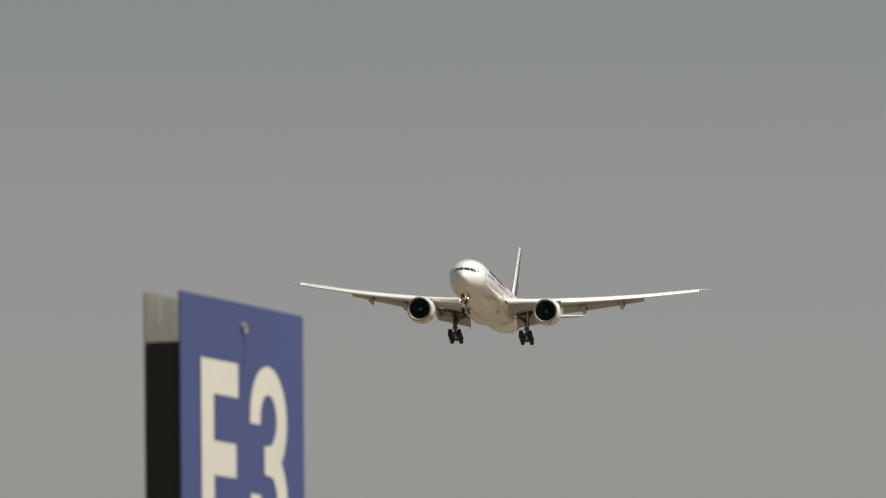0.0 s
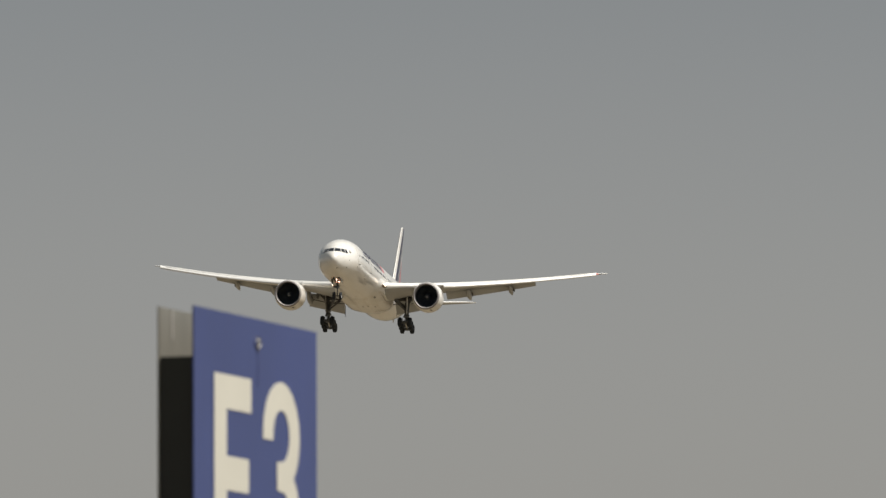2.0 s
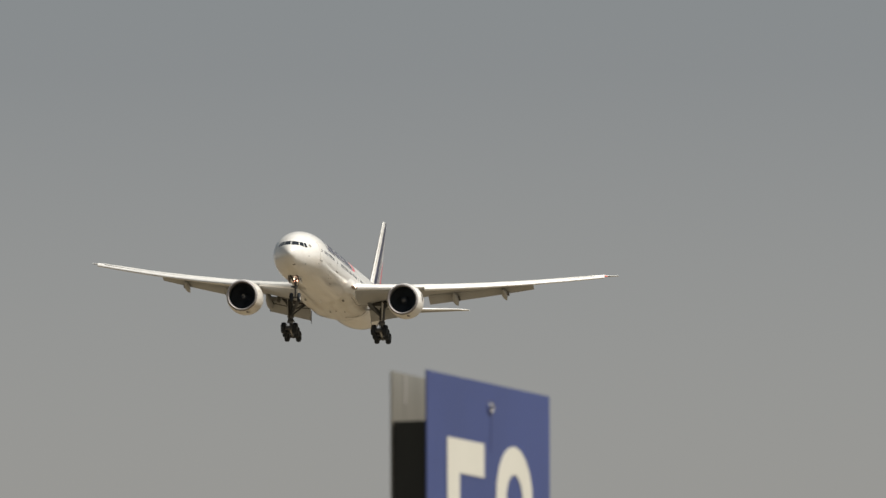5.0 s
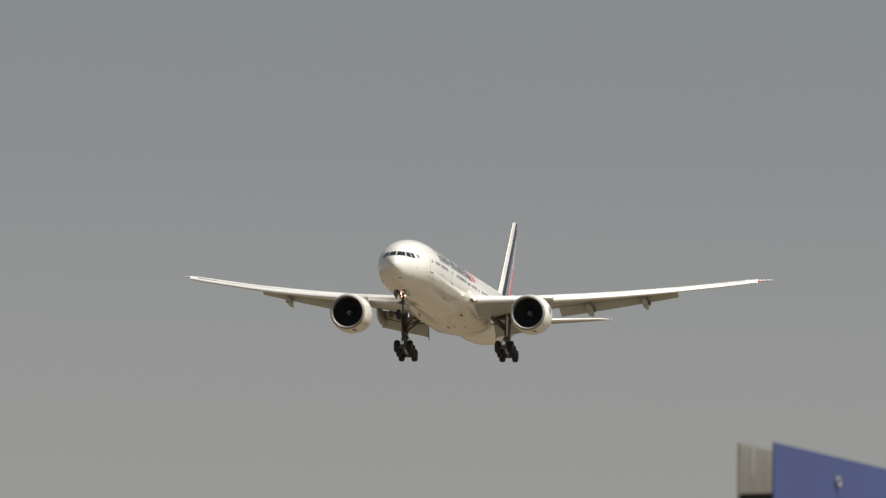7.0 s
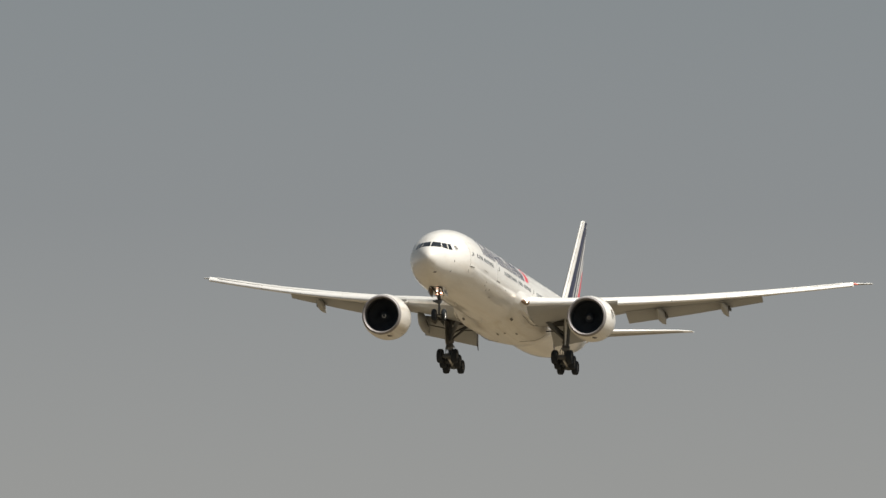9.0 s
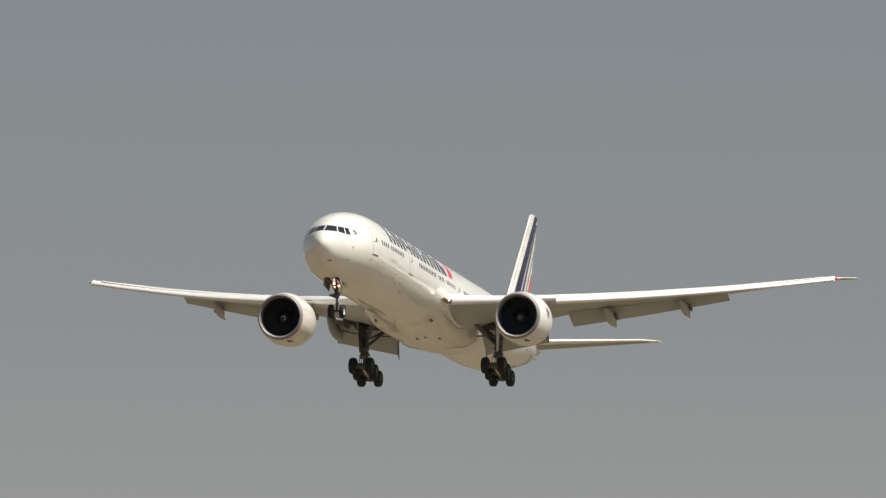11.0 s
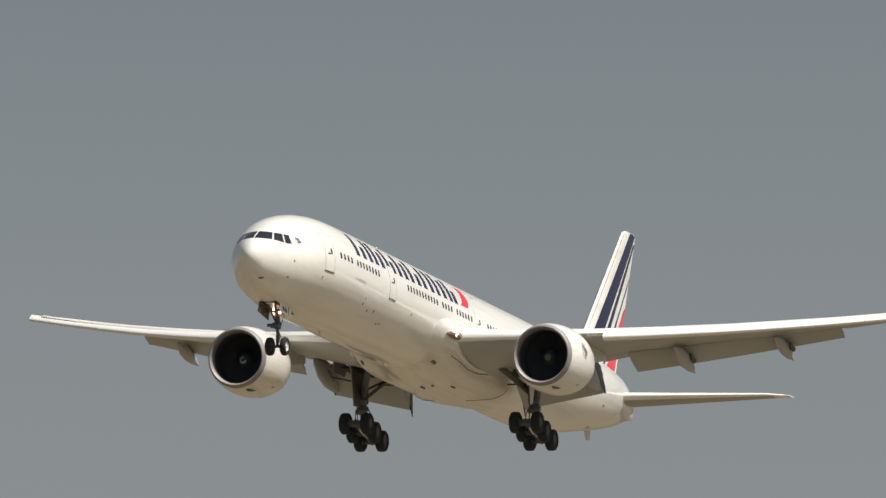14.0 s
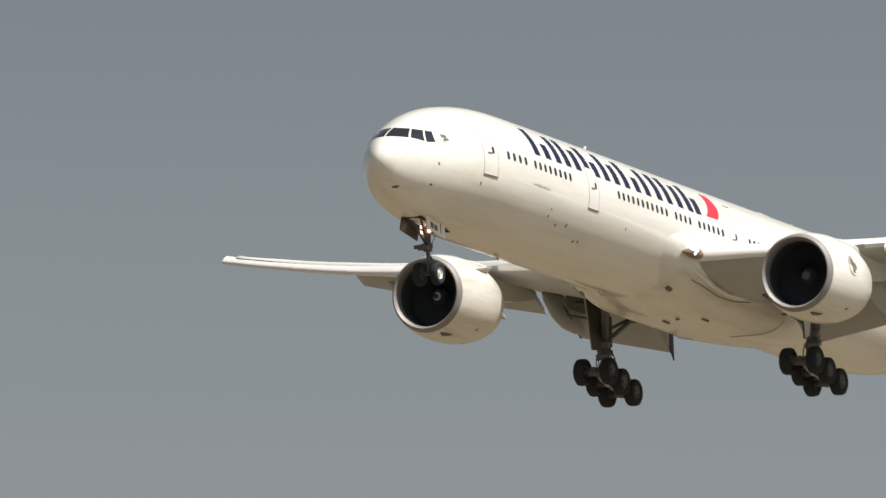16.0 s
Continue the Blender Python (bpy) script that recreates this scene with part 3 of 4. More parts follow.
bm = bmesh.new()
rings = []
for z in (1.8, 3.0, 6.0, 9.0, 11.5, 12.35, 12.55):
    a, b = fin_edge(z)
    if z > 12.4:
        a += 0.5
    th = 0.08 if z < 12.4 else 0.05
    rings.append([Vector((p.x, p.z, z)) for p in airfoil((-a, 0, 0), b - a, th, camber=0)])
loft(bm, rings)
fin = part("tail_fin", bm, WHITE, plane, "white tail fin with navy and red stripes", 40)
# dorsal root
bm = bmesh.new()
loft(bm, [[Vector((-57.0, y, z)) for y, z in ((-0.06, 2.9), (0, 3.12), (0.06, 2.9))], [Vector((-61.3, y, z)) for y, z in ((-0.3, 2.7), (0, 3.75), (0.3, 2.7))]])
part("dorsal_fillet", bm, WHITE, fin)


def fin_stripe(name, low, high, mat, zl=3.1):
    """low, high: (front s, rear s, z) of the stripe's two ends."""
    for side in (1, -1):
        bm = bmesh.new()
        n, grid = 10, []
        for k in range(n + 1):
            f = k / n
            z = low[2] + (high[2] - low[2]) * f
            row = []
            for i in range(4):
                s = (low[0] + (high[0] - low[0]) * f) * (1 - i / 3) + (low[1] + (high[1] - low[1]) * f) * i / 3
                a, b = fin_edge(z)
                s = min(max(s, a + 0.05), b - 0.01)
                u = (s - a) / (b - a)
                y = 0.4 * (b - a) * (0.2969 * math.sqrt(u) - 0.126 * u - 0.3516 * u * u + 0.2843 * u ** 3 - 0.1015 * u ** 4) + 0.0015 * (b - a) + 0.02
                row.append(bm.verts.new((-s, side * y, z)))
            grid.append(row)
        for r0, r1 in zip(grid, grid[1:]):
            for i in range(3):
                bm.faces.new((r0[i], r0[i + 1], r1[i + 1], r1[i]))
        part(name, bm, mat, fin)


fin_stripe("navy_stripe", (61.85, 63.8, 3.1), (70.95, 72.25, 12.5), NAVY)
fin_stripe("navy_stripe", (64.35, 65.15, 3.1), (71.85, 72.2, 11.9), NAVY)
fin_stripe("navy_stripe", (65.75, 66.15, 3.1), (71.35, 71.5, 9.6), NAVY)
fin_stripe("red_stripe", (66.75, 68.9, 3.1), (70.5, 70.8, 7.5), RED)
fin_stripe("seam_line", (61.05, 61.1, 3.1), (69.72, 69.77, 12.3), SEAM)

for side in (1, -1):
    bm = bmesh.new()
    rings = []
    for y in (0.6, 1.8, 4, 7, 9.6, 10.5, 10.76):
        le = 64.6 + 0.74 * (y - 1.0) + (0.0 if y < 10 else (y - 9.6) * 0.5)
        te = 71.2 + 0.245 * (y - 1.0)
        rings.append([Vector((p.x, side * p.y, p.z)) for p in airfoil((-le, y, 0.95 + 0.115 * (y - 1.0)), te - le, 0.1 if y < 10.6 else 0.05, -2.5, camber=-0.01)])
    loft(bm, rings)
    # pale top over a darker underside: sunlit and shaded sides put into the colour
    stabiliser = part("tailplane", bm, TAILGREY, plane, "grey tailplane, sunlit tone painted on its top", 40, SLAT)
    bm = bmesh.new()
    rings = []
    for y in (1.8, 4, 7, 9.6, 10.5):
        le = 64.57 + 0.74 * (y - 1.0) + (0.0 if y < 10 else (y - 9.6) * 0.5)
        rings.append([Vector((p.x, side * p.y, p.z)) for p in airfoil((-le, y, 0.95 + 0.115 * (y - 1.0)), 71.2 + 0.245 * (y - 1.0) - le, 0.11, -2.5, 0.08, n=8, camber=-0.01)])
    loft(bm, rings)
    # pale colour imitates the sun's glint along the metal edge
    part("leading_edge", bm, SLAT, stabiliser, "bare metal leading edge, its sun glint painted pale", 40)
    bm = bmesh.new()
    rings = []
    for y, ahead in ((10.0, 0.02), (10.5, 0.03), (10.79, 0.0)):
        le = 64.6 + 0.74 * (y - 1.0) + (y - 9.6) * 0.5
        te = 71.2 + 0.245 * (y - 1.0) + 0.03
        rings.append([Vector((p.x, side * p.y, p.z)) for p in airfoil((-le + ahead, y, 0.95 + 0.115 * (y - 1.0)), te - le, 0.112 if y < 10.6 else 0.06, -2.5, camber=-0.01)])
    loft(bm, rings)
    part("tip_cap", bm, WHITE, stabiliser, "white tip cap", 40)
    # fairing round its root
    bm = bmesh.new()
    lathe(bm, [(0, 0.05), (0.8, 0.5), (2.5, 0.8), (5, 0.75), (6.8, 0.35), (7.4, 0.05)], pose(-64.6, side * 1.25, 0.95, 0, 0, side * 7) @ Matrix.Diagonal((1, 0.8, 0.8, 1)), 24)
    part("tailplane_fairing", bm, WHITE, plane)

# tail skid, satcom dome, blade antennas
bm = bmesh.new()
slab(bm, [(-63.4, 0, -1.2), (-64.5, 0, -1.1), (-64.5, 0, -1.9), (-64.1, 0, -2.0)], 0.14)
part("tail_skid", bm, PALE, plane)
bm = bmesh.new()
lathe(bm, [(0, 0.02), (0.2, 0.35), (0.9, 0.62), (1.8, 0.62), (2.6, 0.3), (2.9, 0.02)], pose(-40.8, 0, 3.08) @ Matrix.Diagonal((1, 1, 0.5, 1)), 20)
part("antenna_dome", bm, WHITE, plane, "white antenna dome on the roof")
for s, z, h in ((21.9, 3.12, 0.42), (46.0, 3.12, 0.35), (12.5, -3.08, -0.3), (24.0, -3.08, -0.3)):
    bm = bmesh.new()
    slab(bm, [(-s, 0, z), (-s - 0.42, 0, z), (-s - 0.5, 0, z + h), (-s - 0.3, 0, z + h)], 0.03)
    part("blade_antenna", bm, PALE, plane)

# ports, vents and probes
for s, z, ru, rv in ((1.04, -1.78, 0.09, 0.05), (2.4, -1.53, 0.06, 0.05), (2.52, -0.56, 0.04, 0.08), (5.47, -1.06, 0.04, 0.09), (13.71, -1.73, 0.07, 0.07), (14.72, -1.6, 0.06, 0.09), (16.27, -2.1, 0.07, 0.06), (16.7, -2.06, 0.06, 0.06), (12.59, -1.48, 0.05, 0.07), (12.63, -1.16, 0.05, 0.04), (20.62, -0.88, 0.05, 0.06), (33.6, 2.25, 0.4, 0.03), (59.8, -0.45, 0.16, 0.08), (60.6, -1.7, 0.3, 0.06)):
    part("vent", skin_disc(s, z, ru, rv), SEAM, body)
# openings in the belly fairing
for place, normal, w, h in (((-27.08, 2.29, -2.74), (0.36, 0.55, -0.76), 0.42, 0.24), ((-27.08, -2.29, -2.74), (0.36, -0.55, -0.76), 0.42, 0.24), ((-31.37, 0.8, -3.53), (0, 0.14, -0.99), 0.18, 0.16), ((-31.68, 0.05, -3.59), (0, 0.02, -1), 0.75, 0.1), ((-32.74, 1.64, -3.41), (0, 0.16, -0.99), 0.75, 0.1)):
    n = Vector(normal).normalized()
    u = (Vector((-1, 0, 0)) - n * n.dot(Vector((-1, 0, 0)))).normalized()
    v = n.cross(u)
    c = Vector(place) + n * 0.01
    bm = bmesh.new()
    ring = [(-1, -0.7), (-0.7, -1), (0.7, -1), (1, -0.7), (1, 0.7), (0.7, 1), (-0.7, 1), (-1, 0.7)]
    loft(bm, [[c + u * a * w / 2 + v * b * h / 2 + n * o for a, b in ring] for o in (0.012, -0.05)])
    part("belly_vent", bm, SEAM, body)
# round emblem behind the cockpit
part("emblem", skin_disc(3.08, 0.72, 0.24, 0.25, 1, 0.014, 16, 2), PALE, body)
part("emblem", skin_disc(3.08, 0.72, 0.22, 0.23, 1, 0.02, 16, 2), WHITE, body)
for s, z, ru, rv in ((3.0, 0.8, 0.07, 0.1), (3.14, 0.76, 0.06, 0.13), (3.08, 0.62, 0.11, 0.07), (3.22, 0.66, 0.05, 0.06)):
    part("emblem", skin_disc(s, z, ru, rv, 1, 0.05, 9, 1.6), SEAM, body)
# small town name under the windows, and the mark as a plain bar
cu = bpy.data.curves.new("name", "FONT")
cu.body, cu.offset = "LA ROCHELLE", 0.012
ob = new("name_form", cu)
bpy.context.view_layer.update()
me = bpy.data.meshes.new_from_object(ob.evaluated_get(bpy.context.evaluated_depsgraph_get()))
bpy.data.objects.remove(ob)
reach = max(v.co.x for v in me.vertices)
for v in me.vertices:
    v.co = hull_point(10.25 + 1.75 * v.co.x / reach, -0.4 + 0.19 * v.co.y, 1, 0.012)
me.materials.append(PALESEAM)
tagged(new("name_lettering", me), "small grey lettering").parent = body
for k in range(6):
    at = 57.0 + 0.41 * k
    part("mark_bar", skin_patch([(at, 1.66), (at + 0.27, 1.66), (at + 0.27, 1.42), (at, 1.42)], 1, 0.012, 2, 2), SEAM, body)


# ---- landing gear ----
def wheel(name, place, radius, width, hub=RIM):
    bm = bmesh.new()
    r, h = radius, width / 2
    m = Matrix.Translation(place) @ Matrix.Rotation(math.pi / 2, 4, "Z")
    lathe(bm, [(-h * 0.75, r * 0.5), (-h * 0.95, r * 0.66), (-h, r * 0.82), (-h * 0.78, r * 0.955), (-h * 0.4, r), (h * 0.4, r), (h * 0.78, r * 0.955), (h, r * 0.82), (h * 0.95, r * 0.66), (h * 0.75, r * 0.5)], m, 28)
    tyre = part(name, bm, TYRE, plane, "black rubber tyre on a metal rim", 50)
    bm = bmesh.new()
    lathe(bm, [(-h * 0.7, 0.01), (-h * 0.8, r * 0.16), (-h * 0.45, r * 0.22), (-h * 0.4, r * 0.4), (-h * 0.78, r * 0.51), (h * 0.78, r * 0.51), (h * 0.4, r * 0.4), (h * 0.45, r * 0.22), (h * 0.8, r * 0.16), (h * 0.7, 0.01)], m, 20)
    part("wheel_rim", bm, hub, tyre, "pale metal wheel rim", 40)


def main_gear(side):
    y = 5.5 * side
    top, low = Vector((-36.6, 5.75 * side, -1.2)), Vector((-37.0, y, -5.5))
    bm = bmesh.new()
    rod(bm, top, top.lerp(low, 0.66), 0.3, 0.27, 18)
    rod(bm, top.lerp(low, 0.64), top.lerp(low, 0.7), 0.36, 0.36, 18)
    rod(bm, top.lerp(low, 0.68), low, 0.19, 0.19, 16)
    rod(bm, top.lerp(low, 0.3) + Vector((0.3, 0, 0)), top.lerp(low, 0.62) + Vector((0.24, 0, 0)), 0.1, 0.1, 10)
    rod(bm, top.lerp(low, 0.25) + Vector((-0.1, -0.34 * side, 0)), top.lerp(low, 0.6) + Vector((0, -0.3 * side, 0)), 0.08, 0.08, 10)
    rod(bm, low + Vector((0, 0, 0.45)), low - Vector((0, 0, 0.2)), 0.24, 0.28, 14)
    leg = part("main_gear_leg", bm, GEAR, plane, "grimy grey main landing gear leg", 40)
    # torsion links, side and drag stays, hydraulic lines
    for name, a, b, r in (("side_stay", (-37.2, 3.75 * side, -1.95), top.lerp(low, 0.55), 0.11), ("drag_stay", (-33.7, 4.15 * side, -1.9), top.lerp(low, 0.52), 0.2),
                          ("side_stay", (-38.3, 4.1 * side, -1.85), top.lerp(low, 0.42), 0.08), ("torsion_link", low + Vector((-0.65, 0, 0.95)), top.lerp(low, 0.64) + Vector((-0.2, 0, 0)), 0.07),
                          ("torsion_link", low + Vector((-0.65, 0, 0.95)), low + Vector((-0.15, 0, 0.2)), 0.07), ("retract_jack", (-36.0, 7.0 * side, -1.0), top.lerp(low, 0.35), 0.09),
                          ("hydraulic_line", top + Vector((0.3, 0.1, -1.2)), low + Vector((0.25, 0.1, 0.4)), 0.025), ("hydraulic_line", top + Vector((0.2, -0.25, -1.2)), low + Vector((0.5, -0.2, 0.2)), 0.025)):
        bm = bmesh.new()
        rod(bm, a, b, r, r, 10)
        part(name, bm, GEAR, leg)
    # truck beam, nose up
    tilt = radians(13)
    fwd = Vector((math.cos(tilt), 0, math.sin(tilt)))
    bm = bmesh.new()
    rod(bm, low + fwd * 1.75, low - fwd * 1.75, 0.17, 0.17, 14)
    for k in (-1, 0, 1):
        c = low + fwd * 1.47 * k
        rod(bm, c - Vector((0, 0.85, 0)), c + Vector((0, 0.85, 0)), 0.09, 0.09, 10)
        rod(bm, c - Vector((0, 0.42, 0)), c + Vector((0, 0.42, 0)), 0.22, 0.22, 14)
    beam = part("truck_beam", bm, GEAR, plane, "grimy six-wheel truck beam", 40)
    for k in (-1, 0, 1):
        for o in (-0.7, 0.7):
            wheel("wheel", low + fwd * 1.47 * k + Vector((0, o, 0)), 0.665, 0.55)
    # leg door and wing door
    bm = bmesh.new()
    slab(bm, [(-34.65, 5.79 * side, -1.4), (-36.15, 5.79 * side, -1.3), (-35.95, 5.72 * side, -3.9), (-35.5, 5.72 * side, -4.08)], 0.03)
    door = part("leg_door", bm, PALE, plane, "pale door on the gear leg")
    bm = bmesh.new()
    slab(bm, [(-34.62, 5.71 * side, -1.4), (-37.1, 5.71 * side, -1.3), (-36.35, 5.64 * side, -4.0), (-35.48, 5.64 * side, -4.1)], 0.05)
    part("door_lining", bm, INNER, door, "dark inner lining")
    for z in (-2.0, -3.2):
        bm = bmesh.new()
        rod(bm, (-35.7, 5.65 * side, z), (-36.7, 5.68 * side, z - 0.1), 0.05, 0.05, 8)
        part("door_link", bm, GEAR, door)
    bm = bmesh.new()
    slab(bm, [(-35.4, 7.1 * side, -1.15), (-38.2, 7.1 * side, -1.2), (-37.9, 7.25 * side, -1.9), (-35.8, 7.25 * side, -1.9)], 0.05)
    part("wing_door", bm, DOORGREY, plane)
    # flap drive rods beside the bay
    for a, b, rr in (((-37.5, 8.0, -1.95), (-37.6, 6.0, -2.35), 0.06), ((-37.3, 8.1, -1.55), (-37.7, 7.85, -2.15), 0.06), ((-37.7, 6.4, -1.7), (-37.6, 5.2, -2.0), 0.05), ((-37.9, 3.4, -2.45), (-37.3, 5.0, -2.5), 0.06)):
        bm = bmesh.new()
        rod(bm, (a[0], a[1] * side, a[2]), (b[0], b[1] * side, b[2]), rr, rr * 0.9, 10)
        part("drive_rod", bm, GEAR, leg)
    # looped hoses round the strut, and the pale positioner on the truck
    for dx, dy, bulge in ((0.28, 0.2, 0.22), (0.1, -0.28, -0.26), (0.34, -0.1, -0.12)):
        bm = bmesh.new()
        pts = [top.lerp(low, 0.62 + 0.34 * k / 6) + Vector((dx, dy * side + bulge * side * math.sin(math.pi * k / 6), 0)) for k in range(7)]
        for p, q in zip(pts, pts[1:]):
            rod(bm, p, q, 0.03, 0.03, 8)
        part("hose", bm, GEAR, leg)
    bm = bmesh.new()
    rod(bm, low + fwd * 1.2 + Vector((0, 0.12, -0.22)), low + fwd * 0.3 + Vector((0, 0.12, -0.24)), 0.09, 0.09, 12)
    rod(bm, low + fwd * 0.32 + Vector((0, 0.12, -0.24)), low - fwd * 0.4 + Vector((0, 0.12, -0.2)), 0.05, 0.05, 10)
    part("positioner", bm, PALE, beam, "pale truck positioner cylinder")
    for f in (0.58, 0.72):
        bm = bmesh.new()
        c = top.lerp(low, f)
        slab(bm, [c + Vector((0.3, -0.4, 0.12)), c + Vector((0.3, 0.4, 0.12)), c + Vector((0.26, 0.3, -0.16)), c + Vector((0.26, -0.3, -0.16))], 0.2)
        part("strut_fitting", bm, DOORGREY, leg)
    # open bay above the leg: a near-black slab paints the shade inside it
    bm = bmesh.new()
    slab(bm, [(-35.2, 3.9 * side, -1.92), (-38.4, 3.9 * side, -1.92), (-38.4, 6.5 * side, -1.72), (-35.2, 6.5 * side, -1.72)], 0.12)
    part("wheel_bay_shade", bm, DARK, leg)


for side in (1, -1):
    main_gear(side)

top, low = Vector((-5.35, 0, -2.7)), Vector((-5.6, 0, -5.12))
bm = bmesh.new()
rod(bm, top, top.lerp(low, 0.55), 0.15, 0.14, 16)
rod(bm, top.lerp(low, 0.5), top.lerp(low, 0.58), 0.2, 0.2, 16)
rod(bm, top.lerp(low, 0.55), low, 0.09, 0.09, 14)
rod(bm, low - Vector((0, 0.5, 0)), low + Vector((0, 0.5, 0)), 0.08, 0.08, 12)
nose_leg = part("nose_gear_leg", bm, GEAR, plane, "grey nose landing gear leg with lit lamps", 40)
for a, b, r in (((-4.1, 0.25, -2.7), top.lerp(low, 0.5), 0.06), ((-4.1, -0.25, -2.7), top.lerp(low, 0.5), 0.06), (low + Vector((-0.4, 0, 0.7)), top.lerp(low, 0.6), 0.045), (low + Vector((-0.4, 0, 0.7)), low + Vector((0, 0, 0.15)), 0.045)):
    bm = bmesh.new()
    rod(bm, a, b, r, r, 10)
    part("stay", bm, GEAR, nose_leg)
bm = bmesh.new()
slab(bm, [(-4.95, -0.26, -4.0), (-4.95, 0.2, -4.02), (-5.5, 0.24, -3.82), (-5.5, -0.24, -3.82)], 0.24)
rod(bm, (-4.85, -0.42, -3.98), (-5.1, 0.1, -3.9), 0.09, 0.11, 10)
rod(bm, (-5.2, 0.3, -3.95), (-5.4, 0.42, -3.3), 0.02, 0.02, 8)
part("steering_unit", bm, GEAR, nose_leg)
for side in (1, -1):
    wheel("wheel", low + Vector((0, 0.46 * side, 0)), 0.54, 0.36, PALE if side > 0 else GEAR)
    bm = bmesh.new()
    slab(bm, [(-3.95, 0.62 * side, -2.6), (-5.8, 0.64 * side, -2.75), (-5.8, 0.72 * side, -3.52), (-3.95, 0.7 * side, -3.28)], 0.05)
    part("nose_gear_door", bm, WHITE if side > 0 else NOSEDOOR, nose_leg, "white nose gear door" if side > 0 else "dark inner face of nose gear door, deepened by painted shade")
    bm = bmesh.new()
    lathe(bm, [(0, 0.02), (0.005, 0.065), (0.06, 0.075), (0.14, 0.05)], pose(-5.0, 0.26 if side > 0 else -0.14, -3.2 if side > 0 else -3.28), 16)
    part("taxi_lamp", bm, LAMP, nose_leg, "lit landing lamp")
    # glowing ring added behind the lens to draw its halo
    bm = bmesh.new()
    lathe(bm, [(0.03, 0.07), (0.04, 0.12), (0.1, 0.12), (0.16, 0.06)], pose(-5.0, 0.26 if side > 0 else -0.14, -3.2 if side > 0 else -3.28), 16)
    part("lamp_halo", bm, LAMPHALO, nose_leg, "added glowing ring for the lamp's red halo")
bm = bmesh.new()
lathe(bm, [(0, 0.02), (0.005, 0.055), (0.06, 0.06), (0.12, 0.04)], pose(-5.0, -0.14, -3.02), 16)
part("taxi_lamp", bm, LAMP, nose_leg, "lit landing lamp")
# near-black slab that paints the shade inside the nose gear bay
bm = bmesh.new()
slab(bm, [(-3.7, -0.5, -2.74), (-3.7, 0.5, -2.74), (-6.6, 0.55, -3.035), (-6.6, -0.55, -3.035)], 0.05)
part("nose_bay_shade", bm, DARK, nose_leg)
bm = bmesh.new()
for a, b in ((4.3, 4.58), (4.7, 4.98)):
    low_a, low_b = 0.15 * (a - 4.0), 0.15 * (b - 4.0)
    slab(bm, [(-a, 0.685, -2.86 - low_a), (-b, 0.69, -2.86 - low_b), (-b, 0.716, -3.12 - low_b), (-a, 0.71, -3.12 - low_a)], 0.03)
part("mark_bar", bm, SEAM, nose_leg)
bm = bmesh.new()
slab(bm, [(-5.3, 0.69, -2.8), (-5.33, 0.69, -2.8), (-5.33, 0.728, -3.38), (-5.3, 0.728, -3.37)], 0.03)
part("door_joint", bm, SEAM, nose_leg)

# ---- double-faced sign on a post ----
D0, D1 = 18.8, 18.8 * math.tan(radians(4.93)) / math.tan(radians(4.786))
near = EYE + Vector((D0 * math.sin(radians(-1.494)), D0 * math.cos(radians(-1.494)), D0 * math.tan(radians(4.93)) + 0.0012))
far = EYE + Vector((D1 * math.sin(radians(-0.845)), D1 * math.cos(radians(-0.845)), D0 * math.tan(radians(4.93)) + 0.0012))
along = (far - near).normalized()
WIDE, TALL, GAP = (far - near).length, 0.61, 0.065
inward = Vector((-along.y, along.x, 0))
# sign space: x along the face, y into the sign, z up from the top edge
SIGN = Matrix(((along.x, inward.x, 0, near.x), (along.y, inward.y, 0, near.y), (0, 0, 1, near.z), (0, 0, 0, 1)))
sign = empty("row_sign", "blue double-faced sign with cream E3 on a post", "sign", m=SIGN)


def box(x0, x1, y0, y1, z0, z1, bevel=0.0):
    bm = bmesh.new()
    loft(bm, [[Vector((x, y, z)) for x, y in ((x0, y0), (x1, y0), (x1, y1), (x0, y1))] for z in (z0, z1)])
    if bevel:
        bmesh.ops.bevel(bm, geom=bm.edges[:], offset=bevel, segments=2, affect="EDGES")
    return bm


part("front_panel", box(0, WIDE, 0, 0.003, -TALL, 0, 0.0008), SIGNBLUE, sign, "blue enamelled sheet")
part("rear_panel", box(0, WIDE, GAP, GAP + 0.003, -TALL, 0, 0.0008), SIGNBACK, sign, "bare sheet seen from within")
part("spacer", box(0.004, 0.16, 0.0035, GAP - 0.001, -TALL + 0.01, -0.088), SIGNCORE, sign, "black spacer between the sheets")
bm = bmesh.new()
rod(bm, (WIDE / 2, GAP / 2, -0.01), (WIDE / 2, GAP / 2, -near.z - 0.3), 0.028, 0.028, 20)
part("post", bm, STEEL, sign, "galvanised steel post")
for z in (-0.042, -TALL + 0.042):
    bm = bmesh.new()
    lathe(bm, [(-0.009, 0.001), (-0.0085, 0.005), (-0.005, 0.0075), (0.002, 0.008)], pose(WIDE * 0.513, -0.002, z, 0, 0, 90), 14)
    bolt = part("bolt", bm, PALE, sign, "steel bolt head")
    # dark disc set off to the left paints the shadow beside the bolt head
    bm = bmesh.new()
    lathe(bm, [(-0.0022, 0.001), (-0.002, 0.013), (0.001, 0.0135)], pose(WIDE * 0.508, -0.0005, z - 0.001, 0, 0, 90), 18)
    part("bolt_shade", bm, SEAM, bolt, "dark disc painting the bolt's shaded side")
# a highlight painted on the rear sheet; a faint streak under the upper bolt
part("highlight_strip", box(0.06, 0.067, GAP - 0.0012, GAP - 0.0002, -0.052, -0.003), PALESEAM, sign, "pale vertical strip painting a highlight")
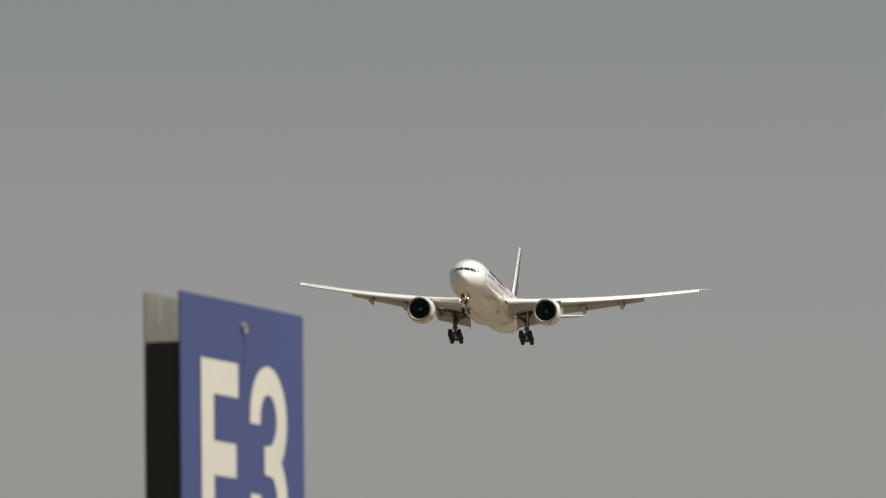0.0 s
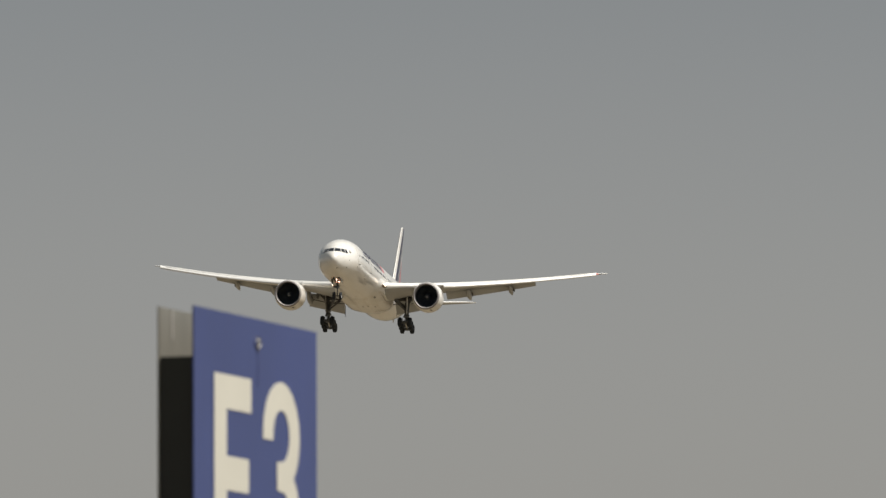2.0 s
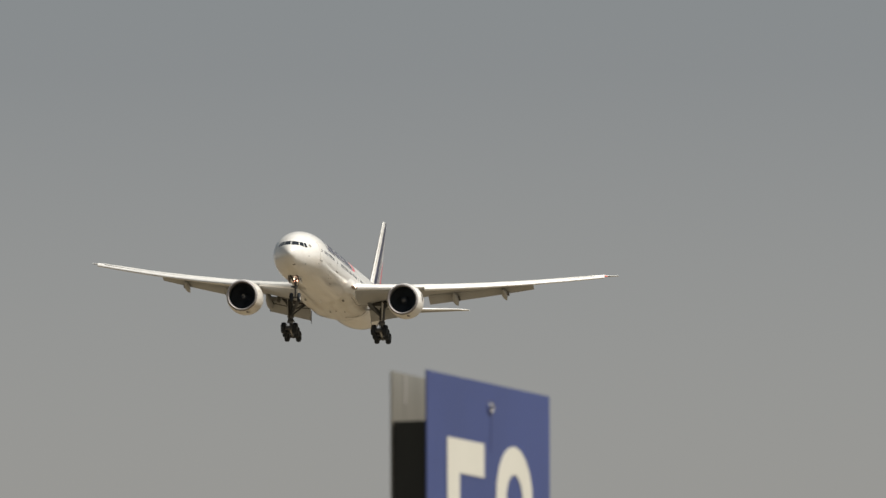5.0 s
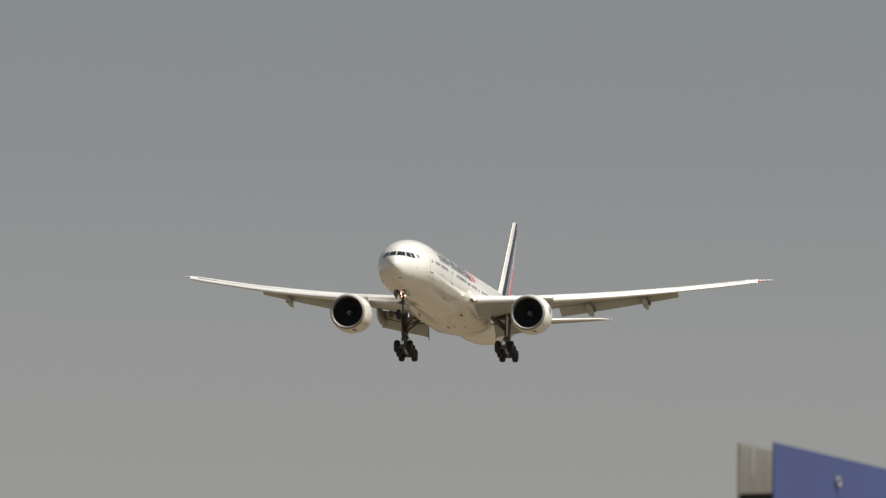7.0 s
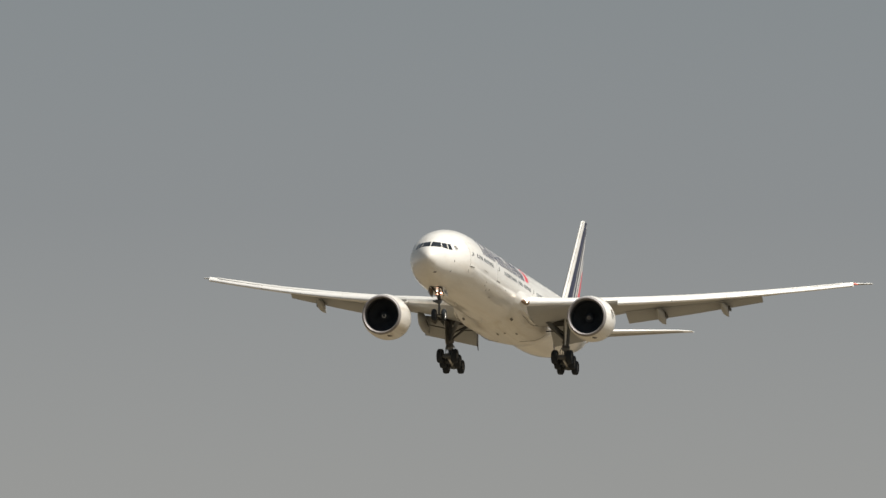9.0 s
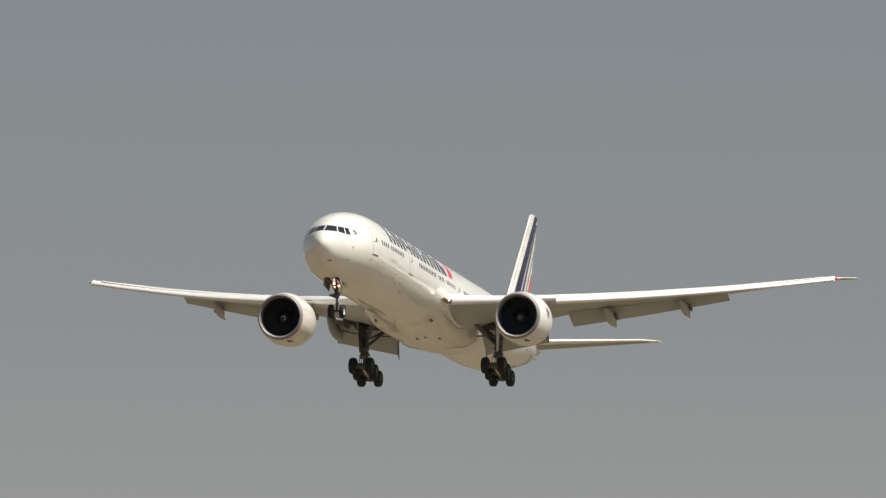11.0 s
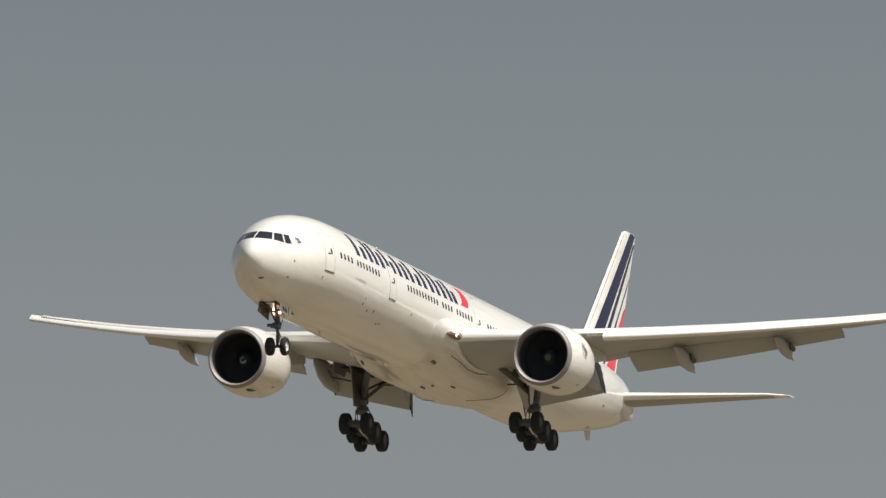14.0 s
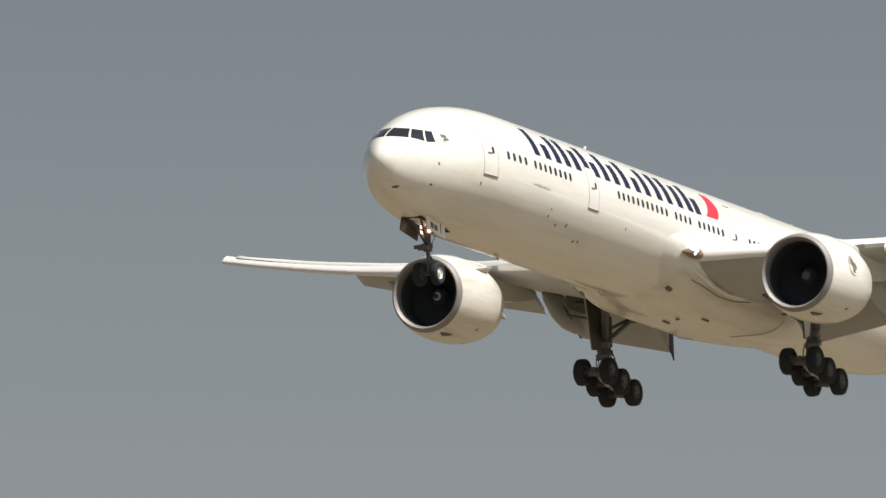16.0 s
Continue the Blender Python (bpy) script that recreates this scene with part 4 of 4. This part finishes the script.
part("streak", box(WIDE * 0.511, WIDE * 0.515, -0.0009, 0.001, -0.12, -0.056), SIGNSTREAK, sign, "faint streak under the bolt")


def letter(text, x0, z0, strips, step=0.0):
    """A letter of thin film, built from bands: rows of (left, right) point pairs."""
    bm = bmesh.new()
    for band in strips:
        lift = -0.0012 - step * strips.index(band)
        front = [[bm.verts.new((x0 + x, lift, z0 + z)) for x, z in pair] for pair in band]
        for (a, b), (c, d) in zip(front, front[1:]):
            bm.faces.new((a, b, d, c))
    geo = bmesh.ops.extrude_face_region(bm, geom=bm.faces[:])
    bmesh.ops.translate(bm, verts=[v for v in geo["geom"] if isinstance(v, bmesh.types.BMVert)], vec=(0, 0.001, 0))
    part("letter", bm, SIGNCREAM, sign, "cream letter " + text)


LW, LH, BAR = 0.297 * WIDE, 0.342, 0.06
bars = [[((0, 0), (BAR, 0)), ((0, LH), (BAR, LH))]]
for z0, long in ((0, LW), (LH / 2 - BAR * 0.52, LW * 0.93), (LH - BAR, LW)):
    bars.append([((BAR, z0), (BAR, z0 + BAR)), ((long, z0), (long, z0 + BAR))])
letter("E", 0.158 * WIDE, -0.451, bars)
# the figure three: two elliptical bowls that meet at half height
TW, TH, PEN = 0.3 * WIDE, 0.336, 0.05
path = [(PEN * 0.5, TH * 0.685)]
ax, bz = TW / 2 - PEN / 2, (TH - PEN) / 4
for k in range(15):
    a = radians(180 - k * 18)
    path.append((TW / 2 + ax * math.cos(a), TH - PEN / 2 - bz + bz * math.sin(a)))
path += [(TW * 0.4, TH / 2 + 0.001), (TW * 0.4, TH / 2 - 0.001)]
for k in range(15):
    a = radians(72 - k * 18)
    path.append((TW / 2 + ax * math.cos(a), PEN / 2 + bz + bz * math.sin(a)))
path += [(PEN * 0.5, TH * 0.315)]
band = []
for k, p in enumerate(path):
    q, r = Vector(path[max(k - 1, 0)]), Vector(path[min(k + 1, len(path) - 1)])
    t = (r - q).normalized()
    n = Vector((-t.y, t.x)) * PEN / 2
    band.append((tuple(Vector(p) + n), tuple(Vector(p) - n)))
turn = 16
stem = ((TW * 0.38, TH / 2 + PEN / 2), (TW * 0.38, TH / 2 - PEN / 2))
letter("3", 0.551 * WIDE, -0.439, [band[:turn] + [stem[::-1]], [stem] + band[turn + 2:]], 0.0002)


# ---- motions ----
SWAY = [  # time, small turns of the airliner about its length, breadth and height (degrees)
    (0.0, -0.666, -0.315, 0.066),
    (0.5, -1.089, -0.369, 0.061),
    (1.0, -1.114, -0.378, 0.043),
    (1.5, -0.811, -0.303, 0.016),
    (2.0, -0.280, -0.199, -0.010),
    (2.5, -0.218, -0.100, 0.018),
    (3.0, -0.521, -0.033, 0.067),
    (3.2, -0.508, -0.035, 0.101),
    (5.3, -0.783, -0.356, 0.128),
    (5.5, -0.702, -0.364, 0.138),
    (6.0, 0.208, -0.128, 0.078),
    (6.5, 0.944, 0.317, -0.041),
    (7.0, 1.082, 0.800, -0.118),
    (7.5, 0.309, 1.008, -0.092),
    (8.0, -0.193, 0.975, 0.071),
    (8.5, -0.392, 0.583, 0.148),
    (9.0, 0.130, 0.162, 0.173),
    (9.5, 0.376, -0.060, 0.176),
    (9.7, 0.280, -0.115, 0.202),
    (11.8, 0.539, -0.400, -0.078),
    (12.0, 0.315, -0.392, -0.163),
    (12.5, -0.433, -0.365, -0.111),
    (13.0, 0.008, -0.402, 0.059),
    (13.5, 0.255, -0.307, 0.065),
    (14.0, -0.346, -0.058, -0.006),
    (14.5, -0.816, 0.181, -0.223),
    (15.0, -0.273, 0.321, -0.171),
    (15.5, 0.430, 0.580, -0.246),
    (16.0, 0.285, 0.728, -0.319),
]


def motions():
    start, speed = Vector((0.0, 1638.809, 143.4397)) + EYE, Vector((-9.8665, -73.3251, -3.8747))
    head = pose(0, 0, 0, 0, 0, -97.0221) @ pose(0, 0, 0, 0, -1.6783, 0) @ pose(0, 0, 0, -1.5367, 0, 0)
    middle = pose(-35, 0, 0)
    rows = []
    for t, a, b, c in SWAY:
        rows.append((t, Matrix.Translation(start + speed * t) @ head @ middle @ pose(0, 0, 0, a, b, c) @ middle.inverted()))
    walk(plane, rows)
    # the fans spin anticlockwise seen from ahead
    for fan, base in FANS:
        walk(fan, [(k / FPS, base @ Matrix.Rotation(radians(86.0 * k), 4, "X")) for k in range(16 * FPS + 1)])


motions()
